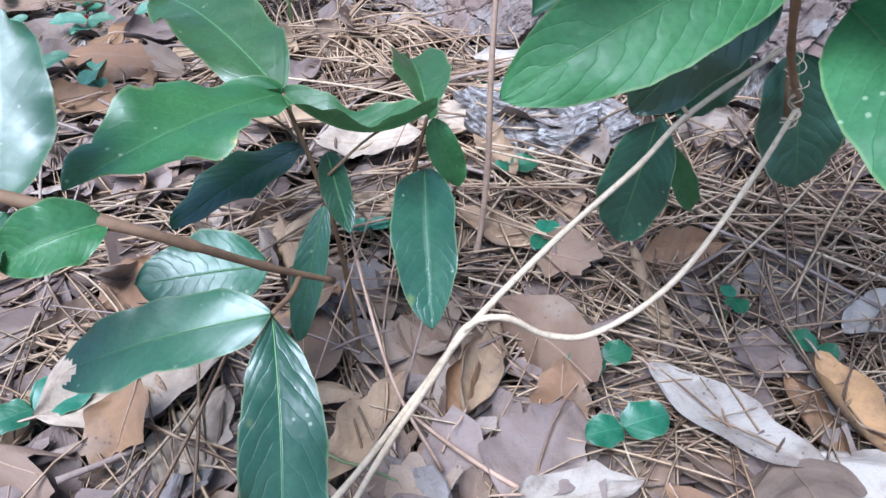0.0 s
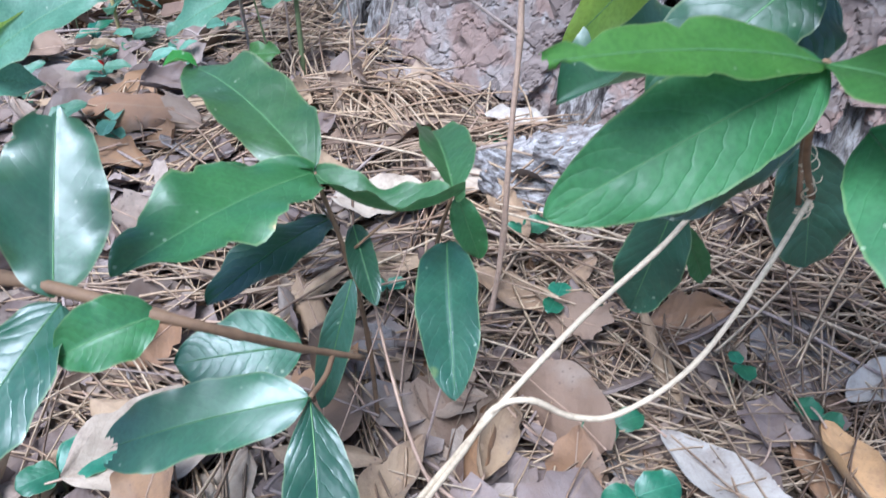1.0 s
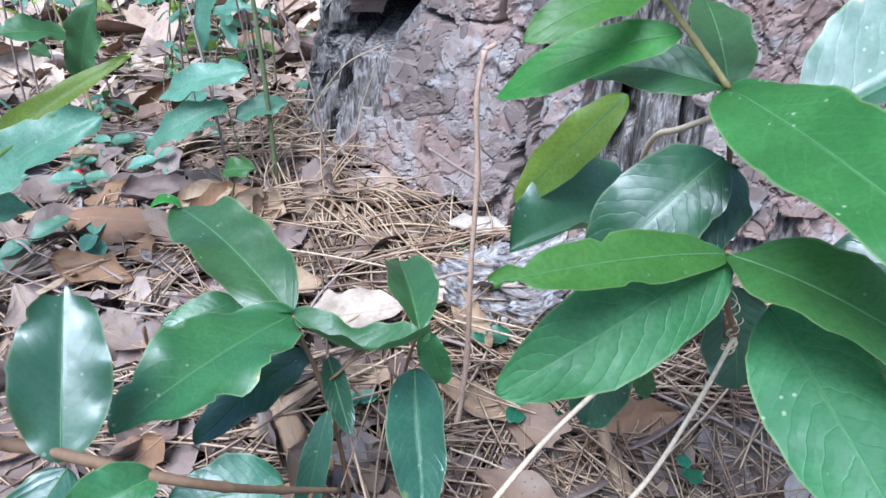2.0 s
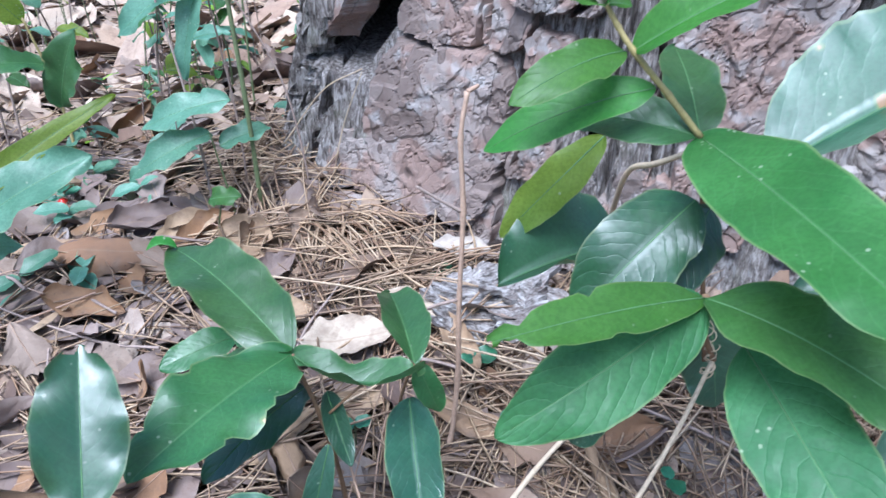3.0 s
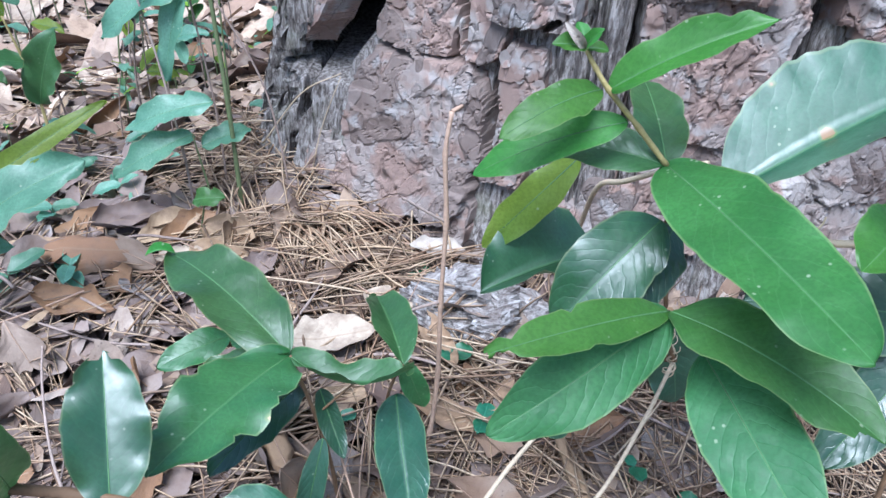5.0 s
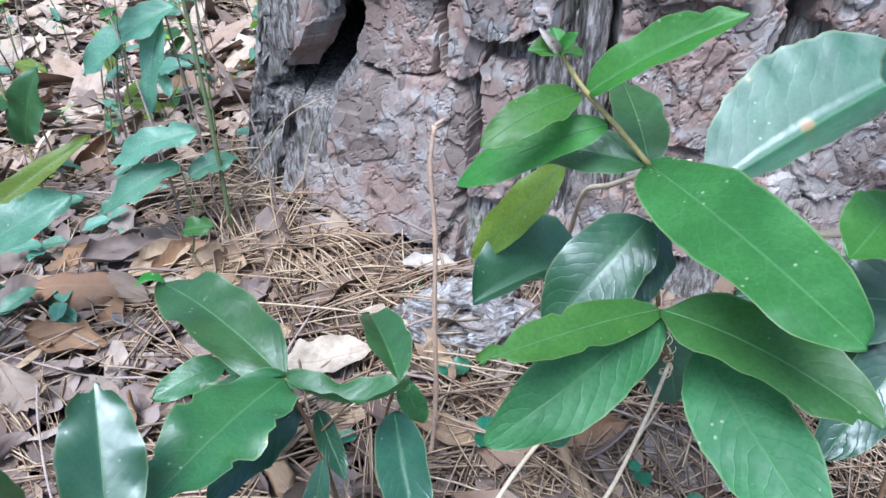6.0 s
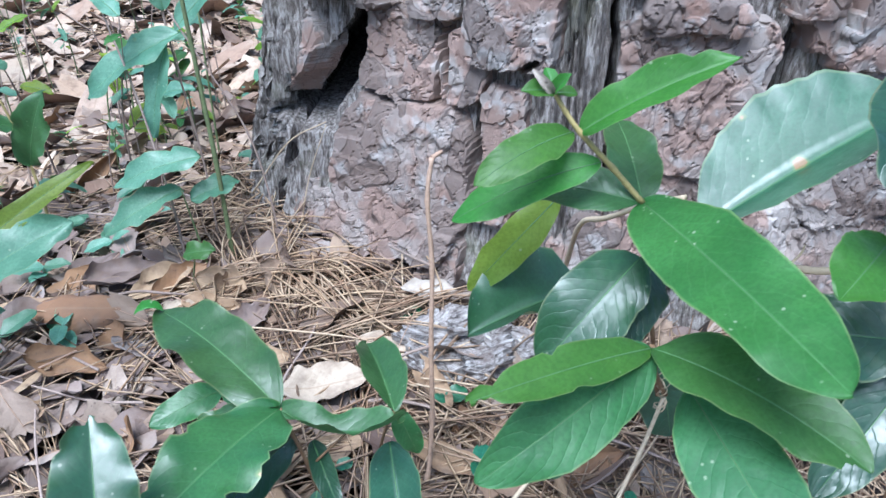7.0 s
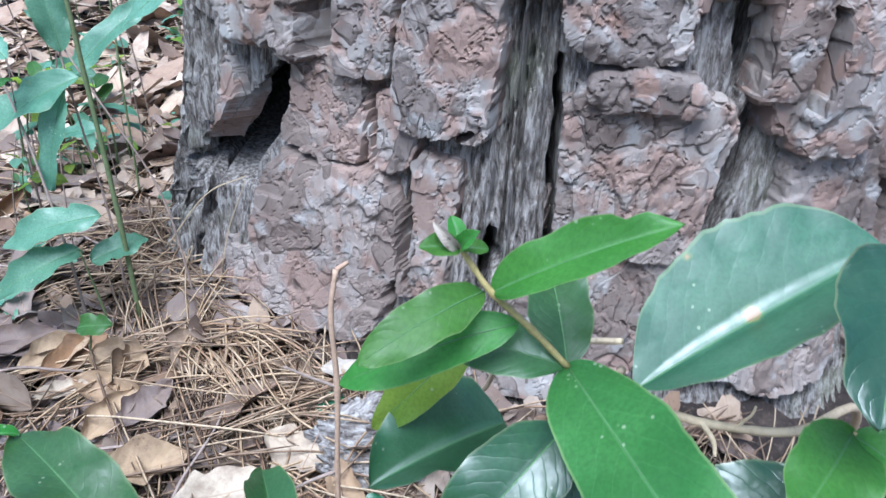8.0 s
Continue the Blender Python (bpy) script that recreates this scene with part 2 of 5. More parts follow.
def fibre_material(name, stops, rough=0.7, scale=500.0):
    """Needles, stems and twigs: colour by the single piece, streaks along it."""
    m, nt, b = material(name)
    obj = coords(nt)
    rnd = nt.nodes.new("ShaderNodeObjectInfo").outputs["Random"]
    isl = nt.nodes.new("ShaderNodeNewGeometry").outputs["Random Per Island"]
    col = ramp(nt, math_node(nt, "FRACT", math_node(nt, "ADD", rnd, isl)), stops)
    n = noise_node(nt, obj, scale, 4.0, 0.65)
    n2 = noise_node(nt, obj, 60.0, 3.0)
    col = mix(nt, step_node(nt, n, 0.4, 0.75, 0.0, 0.5), col, tuple(c * 0.45 for c in stops[0][1]))
    col = mix(nt, step_node(nt, n2, 0.45, 0.75, 0.0, 0.4), col, tuple(min(1, c * 1.35) for c in stops[-1][1]))
    nt.links.new(col, b.inputs["Base Color"])
    b.inputs["Roughness"].default_value = rough
    nt.links.new(bump(nt, n, 0.5, 0.0004), b.inputs["Normal"])
    return m


NEEDLE = fibre_material("pine_needle", ((0.0, (0.1, 0.06, 0.038)), (0.2, (0.27, 0.165, 0.095)), (0.45, (0.4, 0.28, 0.165)), (0.62, (0.13, 0.085, 0.055)), (0.8, (0.3, 0.2, 0.125)), (1.0, (0.5, 0.385, 0.255))), 0.6)
TWIG = fibre_material("dead_twig", ((0.0, (0.2, 0.14, 0.11)), (1.0, (0.33, 0.26, 0.22))), 0.85)
STALK = fibre_material("dry_stalk", ((0.0, (0.34, 0.22, 0.15)), (1.0, (0.44, 0.31, 0.22))), 0.7)
VINE = fibre_material("pale_vine", ((0.0, (0.42, 0.32, 0.205)), (1.0, (0.52, 0.42, 0.29))), 0.65)
BROWN_STEM = fibre_material("brown_stem", ((0.0, (0.14, 0.08, 0.04)), (1.0, (0.22, 0.135, 0.07))), 0.75, 320.0)
YOUNG_STEM = fibre_material("young_stem", ((0.0, (0.3, 0.24, 0.09)), (1.0, (0.38, 0.3, 0.12))), 0.6)
RIB = fibre_material("leaf_rib", ((0.0, (0.07, 0.16, 0.055)), (1.0, (0.095, 0.2, 0.07))), 0.5)
GREEN_STEM = fibre_material("green_stem", ((0.0, (0.085, 0.115, 0.045)), (1.0, (0.13, 0.16, 0.07))), 0.6)


def soil_material():
    m, nt, b = material("forest_soil")
    obj = coords(nt)
    n = noise_node(nt, obj, 35.0, 8.0, 0.7)
    n2 = noise_node(nt, obj, 260.0, 5.0, 0.7)
    col = ramp(nt, n, ((0.3, (0.015, 0.01, 0.008)), (0.55, (0.045, 0.031, 0.025)), (0.75, (0.11, 0.08, 0.062))))
    col = mix(nt, step_node(nt, n2, 0.52, 0.74, 0.0, 0.6), col, (0.22, 0.165, 0.13))
    nt.links.new(col, b.inputs["Base Color"])
    b.inputs["Roughness"].default_value = 0.95
    nt.links.new(bump(nt, math_node(nt, "ADD", n, n2), 1.0, 0.006), b.inputs["Normal"])
    return m


def slab_material():
    """Weathered shed bark: silver-grey sheets split into fine layers, dark between them."""
    m, nt, b = material("weathered_bark")
    streak = noise_node(nt, coords(nt, scale=(0.22, 1, 1)), 330.0, 5.0, 0.7, 0.4)
    blot = noise_node(nt, coords(nt), 75.0, 4.0, 0.6)
    col = ramp(nt, streak, ((0.34, (0.05, 0.04, 0.036)), (0.44, (0.2, 0.175, 0.16)), (0.55, (0.36, 0.335, 0.315)), (0.66, (0.52, 0.5, 0.48))))
    col = mix(nt, step_node(nt, blot, 0.5, 0.68, 0.0, 0.6), col, (0.15, 0.11, 0.09))
    nt.links.new(col, b.inputs["Base Color"])
    b.inputs["Roughness"].default_value = 0.9
    nt.links.new(bump(nt, math_node(nt, "ADD", streak, math_node(nt, "MULTIPLY", blot, 0.8)), 1.0, 0.003), b.inputs["Normal"])
    return m


SLAB = slab_material()
SOIL = soil_material()


def terraces(nt, vec, scale, steps, distortion=0.6):
    """Thin scales lying one on another: height in steps, each level's own tint, and a line along the edges."""
    x = math_node(nt, "MULTIPLY", noise_node(nt, vec, scale, 3.0, 0.5, distortion), steps)
    level, part_way = math_node(nt, "FLOOR", x), math_node(nt, "FRACT", x)
    tone = nt.nodes.new("ShaderNodeTexWhiteNoise")
    tone.noise_dimensions = "1D"
    nt.links.new(level, tone.inputs["W"])
    height = math_node(nt, "ADD", level, step_node(nt, part_way, 0.0, 0.16))
    return height, tone.outputs["Value"], step_node(nt, part_way, 0.0, 0.1, 1.0, 0.0)


def bark_material(name, plate):
    """Flaking bark: irregular thin scales of differing tint and height, fibres, lichen."""
    m, nt, b = material(name)
    obj = coords(nt)
    rnd = nt.nodes.new("ShaderNodeObjectInfo").outputs["Random"]
    fib = noise_node(nt, coords(nt, scale=(1, 1, 0.24)), 300.0, 6.0, 0.75, 0.5)
    blot = noise_node(nt, coords(nt, scale=(1, 1, 0.6)), 21.0, 6.0, 0.66)
    fine = noise_node(nt, obj, 520.0, 6.0, 0.75)
    if plate:
        high, tone, rim = terraces(nt, coords(nt, scale=(1, 1, 0.7)), 17.0, 7.5)
        high2, tone2, rim2 = terraces(nt, obj, 75.0, 6.0, 0.9)
        flaky = step_node(nt, noise_node(nt, obj, 30.0, 2.0), 0.49, 0.62)
        pick = math_node(nt, "ADD", math_node(nt, "MULTIPLY", blot, 0.62), math_node(nt, "ADD", math_node(nt, "MULTIPLY", tone, 0.2), math_node(nt, "MULTIPLY", tone2, 0.12)))
        col = ramp(nt, pick, ((0.3, (0.1, 0.072, 0.06)), (0.43, (0.18, 0.145, 0.128)), (0.55, (0.28, 0.242, 0.218)), (0.7, (0.41, 0.375, 0.345))))
        red = step_node(nt, math_node(nt, "ADD", noise_node(nt, obj, 27.0, 3.0, 0.5), math_node(nt, "MULTIPLY", tone, 0.16)), 0.59, 0.67, 0.0, 0.62)
        col = mix(nt, red, col, mix(nt, tone2, (0.17, 0.085, 0.06), (0.28, 0.16, 0.115)))
        col = mix(nt, step_node(nt, rnd, 0.4, 0.95, 0.0, 0.4), col, mix(nt, blot, (0.15, 0.1, 0.08), (0.34, 0.26, 0.215)))
        lichen = step_node(nt, noise_node(nt, obj, 45.0, 5.0, 0.6), 0.55, 0.66, 0.0, 0.5)
        col = mix(nt, lichen, col, (0.4, 0.395, 0.38))
        col = mix(nt, math_node(nt, "MULTIPLY", rim, 0.6), col, (0.085, 0.06, 0.05))
        col = mix(nt, math_node(nt, "MULTIPLY", math_node(nt, "MULTIPLY", rim2, flaky), 0.32), col, (0.1, 0.075, 0.065))
        h = math_node(nt, "ADD", math_node(nt, "MULTIPLY", high, 0.7), math_node(nt, "MULTIPLY", math_node(nt, "MULTIPLY", high2, flaky), 0.34))
        h = math_node(nt, "ADD", h, math_node(nt, "ADD", math_node(nt, "MULTIPLY", fib, 0.25), math_node(nt, "MULTIPLY", fine, 0.6)))
        relief = bump(nt, h, 1.0, 0.002)
    else:
        col = ramp(nt, fib, ((0.36, (0.036, 0.028, 0.024)), (0.48, (0.21, 0.18, 0.16)), (0.6, (0.48, 0.445, 0.415))))
        moss = step_node(nt, noise_node(nt, obj, 18.0, 4.0), 0.55, 0.7, 0.0, 0.35)
        col = mix(nt, moss, col, (0.24, 0.26, 0.16))
        relief = bump(nt, math_node(nt, "ADD", math_node(nt, "MULTIPLY", fib, 2.4), math_node(nt, "MULTIPLY", fine, 0.13)), 0.9, 0.0026)
    col = mix(nt, step_node(nt, fine, 0.52, 0.78, 0.0, 0.25), col, (0.1, 0.075, 0.065))
    nt.links.new(col, b.inputs["Base Color"])
    b.inputs["Roughness"].default_value = 0.9
    nt.links.new(relief, b.inputs["Normal"])
    return m


BARK_PLATE = bark_material("bark_plate", True)
BARK_CORE = bark_material("bark_fibre", False)
m_, nt_, b_ = material("red_berry")
nt_.links.new(ramp(nt_, noise_node(nt_, coords(nt_), 120.0), ((0.3, (0.5, 0.02, 0.015)), (0.7, (0.62, 0.05, 0.03)))), b_.inputs["Base Color"])
b_.inputs["Roughness"].default_value = 0.25
BERRY = m_


# ---------------------------------------------------------------- building kit
def mesh_of(name, verts, faces, mat=None, uvs=None, flat=False):
    me = bpy.data.meshes.new(name)
    me.from_pydata([tuple(v) for v in verts], [], [tuple(f) for f in faces])
    if uvs is not None:
        lay = me.uv_layers.new(name="uv")
        idx = np.empty(len(me.loops), dtype=np.int32)
        me.loops.foreach_get("vertex_index", idx)
        lay.data.foreach_set("uv", np.asarray(uvs, dtype=np.float32)[idx].ravel())
    if not flat:
        me.polygons.foreach_set("use_smooth", [True] * len(me.polygons))
    if mat:
        me.materials.append(mat)
    me.update()
    return me


def empty(name, at, **tags):
    ob = new(name)
    ob.location = at
    ob.empty_display_size = 0.01
    return tagged(ob, **tags)


def part(name, geo, mat, parent, label="", flat=False):
    """Links a piece (verts, faces, uvs) given in world metres as one mesh under a thing that stands unturned."""
    verts, faces, uvs = geo
    root = parent
    shift = np.zeros(3)
    while root is not None:
        shift = shift + np.array(root.location)
        root = root.parent
    ob = new(name, mesh_of(name, np.asarray(verts) - shift, faces, mat, uvs, flat))
    ob.parent = parent
    return tagged(ob, label=label)


def catmull(pts, n):
    pts = np.asarray(pts, float)
    p = np.vstack([2 * pts[0] - pts[1], pts, 2 * pts[-1] - pts[-2]])
    out = []
    for k in range(1, len(p) - 2):
        for t in np.linspace(0, 1, n, endpoint=False):
            a, b, c, d = p[k - 1], p[k], p[k + 1], p[k + 2]
            out.append(0.5 * (2 * b + (c - a) * t + (2 * a - 5 * b + 4 * c - d) * t * t + (3 * b - a - 3 * c + d) * t ** 3))
    out.append(p[-2])
    return np.array(out)


def tube(pts, r0, r1=None, sides=8, n=6, knots=0.0, seed=0):
    """A tapered round stem through the points, a little uneven, with closed ends."""
    r1 = r0 if r1 is None else r1
    c = catmull(pts, n)
    k = len(c)
    tang = np.gradient(c, axis=0)
    tang /= np.linalg.norm(tang, axis=1)[:, None]
    ref = np.array([0.31, 0.2, 0.93]) if abs(tang[0][2]) < 0.9 else np.array([1.0, 0.1, 0])
    verts, faces = [], []
    side = np.cross(tang[0], ref)
    for i in range(k):
        side = side - tang[i] * (side @ tang[i])
        side /= np.linalg.norm(side)
        up = np.cross(side, tang[i])
        r = r0 + (r1 - r0) * i / (k - 1)
        r *= 1 + 0.16 * (vnoise(i * 0.7, 3.1, seed) - 0.5) + (knots if knots and i % max(3, n) == 0 else 0)
        for s in range(sides):
            a = 2 * math.pi * s / sides
            verts.append(c[i] + r * (math.cos(a) * side + math.sin(a) * up))
    for i in range(k - 1):
        for s in range(sides):
            t = (s + 1) % sides
            faces.append((i * sides + s, i * sides + t, (i + 1) * sides + t, (i + 1) * sides + s))
    faces.append(tuple(range(sides))[::-1])
    faces.append(tuple((k - 1) * sides + s for s in range(sides)))
    return verts, faces, [(0.5, 0.5)] * len(verts)


def blade(base, tip, width, up=(0, 0, 1), arch=0.0, fold=0.15, wave=0.055, droop=0.0, blunt=0.68, widest=0.9, nu=26, nv=6, seed=0, bites=(), twist=0.0, full=2.3):
    """A leaf from base to tip: midrib arched by arch x length, halves folded up by fold, wavy margin, bites (along, side, radius)."""
    base, tip = np.asarray(base, float), np.asarray(tip, float)
    axis = tip - base
    length = np.linalg.norm(axis)
    axis /= length
    up = np.asarray(up, float)
    up = up - axis * (up @ axis)
    up /= np.linalg.norm(up)
    cross = np.cross(up, axis)
    us, vs = 0.5 - 0.5 * np.cos(np.pi * np.linspace(0, 1, nu)), np.linspace(-1, 1, 2 * nv + 1)
    u, v = np.meshgrid(us, vs, indexing="ij")
    w = 0.5 * width * np.clip(1 - np.abs(2 * u ** widest - 1) ** full, 0, 1) ** blunt
    for bu, bv, br in bites:
        if abs(bv) > 0.5:
            w = w - np.where(v * bv > 0, 1, 0) * br * np.exp(-(((u - bu) * length / br) ** 2) * 1.5) * (1 + 0.3 * np.sin(u * 160))
    w = np.maximum(w, 0)
    w = w * (1 + 0.09 * (vnoise(u * 6, np.sign(v) * 2 + 1.3, seed) - 0.5) * 2 + 0.035 * (vnoise(u * 23, np.sign(v) * 2 + 5.3, seed) - 0.5) * 2)
    rise = arch * length * 4 * u * (1 - u) - droop * length * u ** 2
    lift = fold * np.abs(v) * w + wave * width * (np.sin(u * 11 + seed * 1.7 + v * 1.3) + 0.5 * np.sin(u * 23 + seed * 2.9 - v)) * np.abs(v) ** 2.2 + 0.01 * width * np.sin(u * 41 + seed) * np.abs(v) ** 3
    tw = twist * u
    cy, cz = w * v * np.cos(tw) - lift * np.sin(tw), w * v * np.sin(tw) + lift * np.cos(tw)
    narrow = 1 / math.sqrt(1 + fold * fold)
    pts = base + (u * length)[..., None] * axis + (cy * narrow)[..., None] * cross + (cz + rise)[..., None] * up
    idx = np.arange(u.size).reshape(u.shape)
    faces = []
    for i in range(nu - 1):
        for j in range(2 * nv):
            uc, vc = (us[i] + us[i + 1]) / 2, (vs[j] + vs[j + 1]) / 2
            wc = 0.5 * (w[i, j] + w[i + 1, j])
            gone = False
            for bu, bv, br in bites:
                if abs(bv) <= 0.5 and math.hypot((uc - bu) * length, vc * wc - bv * 0.5 * width) < br:
                    gone = True
            if not gone:
                faces.append((idx[i, j], idx[i + 1, j], idx[i + 1, j + 1], idx[i, j + 1]))
    return pts.reshape(-1, 3), faces, np.stack([u.ravel(), v.ravel() * 0.5 + 0.5], 1)


# ---------------------------------------------------------------- ground
TRUNK = (0.272, 0.722)


def gz(x, y):
    """Height of the forest floor: level in front, a low mound towards the pine, rough all over."""
    x, y = np.asarray(x, float), np.asarray(y, float)
    d = np.hypot(x - TRUNK[0], y - TRUNK[1])
    z = 0.03 * smooth(0.24, 0.38, y) - 0.02 * smooth(0.55, 0.7, y) * smooth(0.42, 0.55, d)
    z = z + 0.018 * (1 - smooth(0.3, 0.42, d))
    near = 1 / (1 + 0.05 * (x * x + y * y))
    z = z + near * (0.012 * (fbm(x * 9, y * 9, 5) - 0.5) + 0.006 * (fbm(x * 45, y * 45, 9) - 0.5))
    z = z + 0.9 * (fbm(x * 0.12 + 3, y * 0.12, 21) - 0.5) * smooth(4, 16, np.hypot(x, y))
    return z


def height_table(x0, x1, y0, y1, step):
    xs, ys = np.arange(x0, x1, step), np.arange(y0, y1, step)
    return x0, y0, step, gz(*np.meshgrid(xs, ys, indexing="ij"))


TABLES = [height_table(-1.7, 1.7, -0.2, 3.2, 0.005), height_table(-6.5, 6.5, -6.5, 6.5, 0.025)]


def gzf(x, y):
    """The floor's height read from the tables."""
    x, y = np.asarray(x, float), np.asarray(y, float)
    out = np.zeros(np.broadcast(x, y).shape)
    for x0, y0, step, tab in reversed(TABLES):
        fx, fy = (x - x0) / step, (y - y0) / step
        inside = (fx > 0) & (fy > 0) & (fx < tab.shape[0] - 1.01) & (fy < tab.shape[1] - 1.01)
        ix, iy = np.where(inside, fx, 0).astype(int), np.where(inside, fy, 0).astype(int)
        a, b = np.where(inside, fx, 0) - ix, np.where(inside, fy, 0) - iy
        z = (tab[ix, iy] * (1 - a) + tab[ix + 1, iy] * a) * (1 - b) + (tab[ix, iy + 1] * (1 - a) + tab[ix + 1, iy + 1] * a) * b
        out = np.where(inside, z, out)
    return out


def gz1(x, y):
    return float(gzf(x, y))


def build_ground():
    s = np.sinh(np.linspace(-1, 1, 301) * 6.6)
    xs = s / s[-1] * 60 - 0.05
    ys = s / s[-1] * 60 + 0.4
    x, y = np.meshgrid(xs, ys, indexing="ij")
    z = gz(x, y) - 0.007 - 0.017 * smooth(0.42, 0.58, fbm(x * 34, y * 34, 61, 3))
    n = len(xs)
    i = np.arange(n * n).reshape(n, n)
    faces = np.stack([i[:-1, :-1], i[1:, :-1], i[1:, 1:], i[:-1, 1:]], -1).reshape(-1, 4)
    ob = new("ground", mesh_of("ground", np.stack([x, y, z], -1).reshape(-1, 3), faces, SOIL))
    tagged(ob, "dark crumbly forest soil under pine needles and leaf litter", "ground", kind="structure")


build_ground()


# ---------------------------------------------------------------- pine trunk
def trunk_radius(th, z):
    front = 0.305 + 0.05 * np.exp(-np.maximum(z, -0.05) / 0.08)
    left = 0.312 + 0.075 * np.exp(-np.maximum(z, -0.05) / 0.17)
    w = 1 - smooth(200, 224, th)
    w = np.where(th > 330, smooth(330, 420, th), w)
    taper = 1 - 0.05 * np.clip(z - 0.4, 0, 4)
    return (front * (1 - w) + left * w) * taper


def on_trunk(th, z, out=0.0):
    r = trunk_radius(th, z) + out
    a = np.radians(th)
    return np.stack([TRUNK[0] + r * np.cos(a), TRUNK[1] + r * np.sin(a), z + 0 * r], -1)


def hole_depth(th, z):
    """The dark hollow between the plates, leaning from its upper end down towards the side."""
    th = th + 1.6 * (fbm(th * 0.3, z * 60, 77, 3) - 0.5)
    right = 206.5 + 6.8 * smooth(0.125, 0.2, z)
    left = np.where(z < 0.174, 197.5 + (z - 0.137) * 165, 203.6 + (z - 0.174) * 150)
    inside = np.minimum(np.minimum((th - left) * 0.0058, (right - th) * 0.0058), (z - 0.128) * 0.13)
    return smooth(-0.0012, 0.003, inside)


CRACKS = ((231.2, 0.162, 231.6, 0.095, 0.0032), (268.2, 0.226, 264.3, 0.138, 0.0085), (266.4, 0.3, 266.0, 0.232, 0.0055), (265.3, 0.29, 265.6, 0.248, 0.005), (273.0, 0.28, 272.6, 0.23, 0.003),
          (285.0, 0.19, 285.0, 0.14, 0.004), (226.0, 0.217, 226.3, 0.168, 0.002), (219.5, 0.268, 217.0, 0.232, 0.0045),
          (236.5, 0.196, 239.0, 0.205, 0.002), (239.6, 0.08, 243.2, 0.045, 0.006), (241.6, 0.145, 241.0, 0.095, 0.004), (210.5, 0.164, 219.5, 0.16, 0.0018), (217.8, 0.262, 217.4, 0.235, 0.004), (225.0, 0.222, 226.4, 0.178, 0.0024), (231.0, 0.168, 231.3, 0.12, 0.0034), (247.2, 0.25, 248.0, 0.1, 0.0025))


slit_rng = random.Random(5)
CRACKS += tuple((183.5 + 1.35 * k + slit_rng.uniform(-0.4, 0.4), slit_rng.uniform(0.11, 0.17) + 0.06 * (k < 9), 182.9 + 1.35 * k + slit_rng.uniform(-0.5, 0.3), slit_rng.uniform(0.03, 0.08), slit_rng.uniform(0.0014, 0.0024)) for k in range(15))


def crack_depth(th, z):
    """Deep dark splits between the plates, with wavering sides."""
    arc = th * 0.0056
    wob = 0.004 * (fbm(arc * 60, z * 60, 71, 3) - 0.5)
    total = np.zeros(np.shape(th))
    for t0, z0, t1, z1, w in CRACKS:
        ax, ay, bx, by = t0 * 0.0056, z0, t1 * 0.0056, z1
        dx, dy = bx - ax, by - ay
        t = np.clip(((arc + wob - ax) * dx + (z + wob - ay) * dy) / (dx * dx + dy * dy), 0, 1)
        d = np.hypot(arc + wob - ax - t * dx, z + wob - ay - t * dy)
        taper = 0.35 + 0.65 * np.sin(np.pi * np.clip(t, 0.03, 0.97)) ** 0.6
        total = np.maximum(total, np.exp(-((d / (w * taper)) ** 4)))
    return total


def core_relief(th, z):
    arc = th * 0.0058
    fib = 1 - np.abs(2 * fbm(arc * 230 + 1.5 * fbm(arc * 30, z * 12, 3), z * 14, 31, 3) - 1)
    fib2 = 1 - np.abs(2 * fbm(arc * 130 + 2.0 * fbm(arc * 25, z * 6, 8), z * 4.5, 37, 4) - 1)
    fib2 = fib2 - 0.25 * (1 - smooth(0.0, 0.12, cells(arc * 150 + 0.8 * fbm(arc * 40, z * 12, 4), z * 9, 9)[1]))
    side = 1 - smooth(198, 207, th)
    side = np.where(th > 330, 0, side)
    mid = np.exp(-((th - 242.3 + (z - 0.2) * -14) / 3.6) ** 4)
    d = -0.015 + 0.007 * fib
    d = d + side * (0.01 + 0.042 * (fib2 - 0.6) + 0.006 * (fib - 0.5))
    d = d + mid * (0.0 + 0.024 * (fib2 - 0.6) + 0.006 * (fib - 0.5))
    d = d - 0.035 * crack_depth(th, z)
    return d


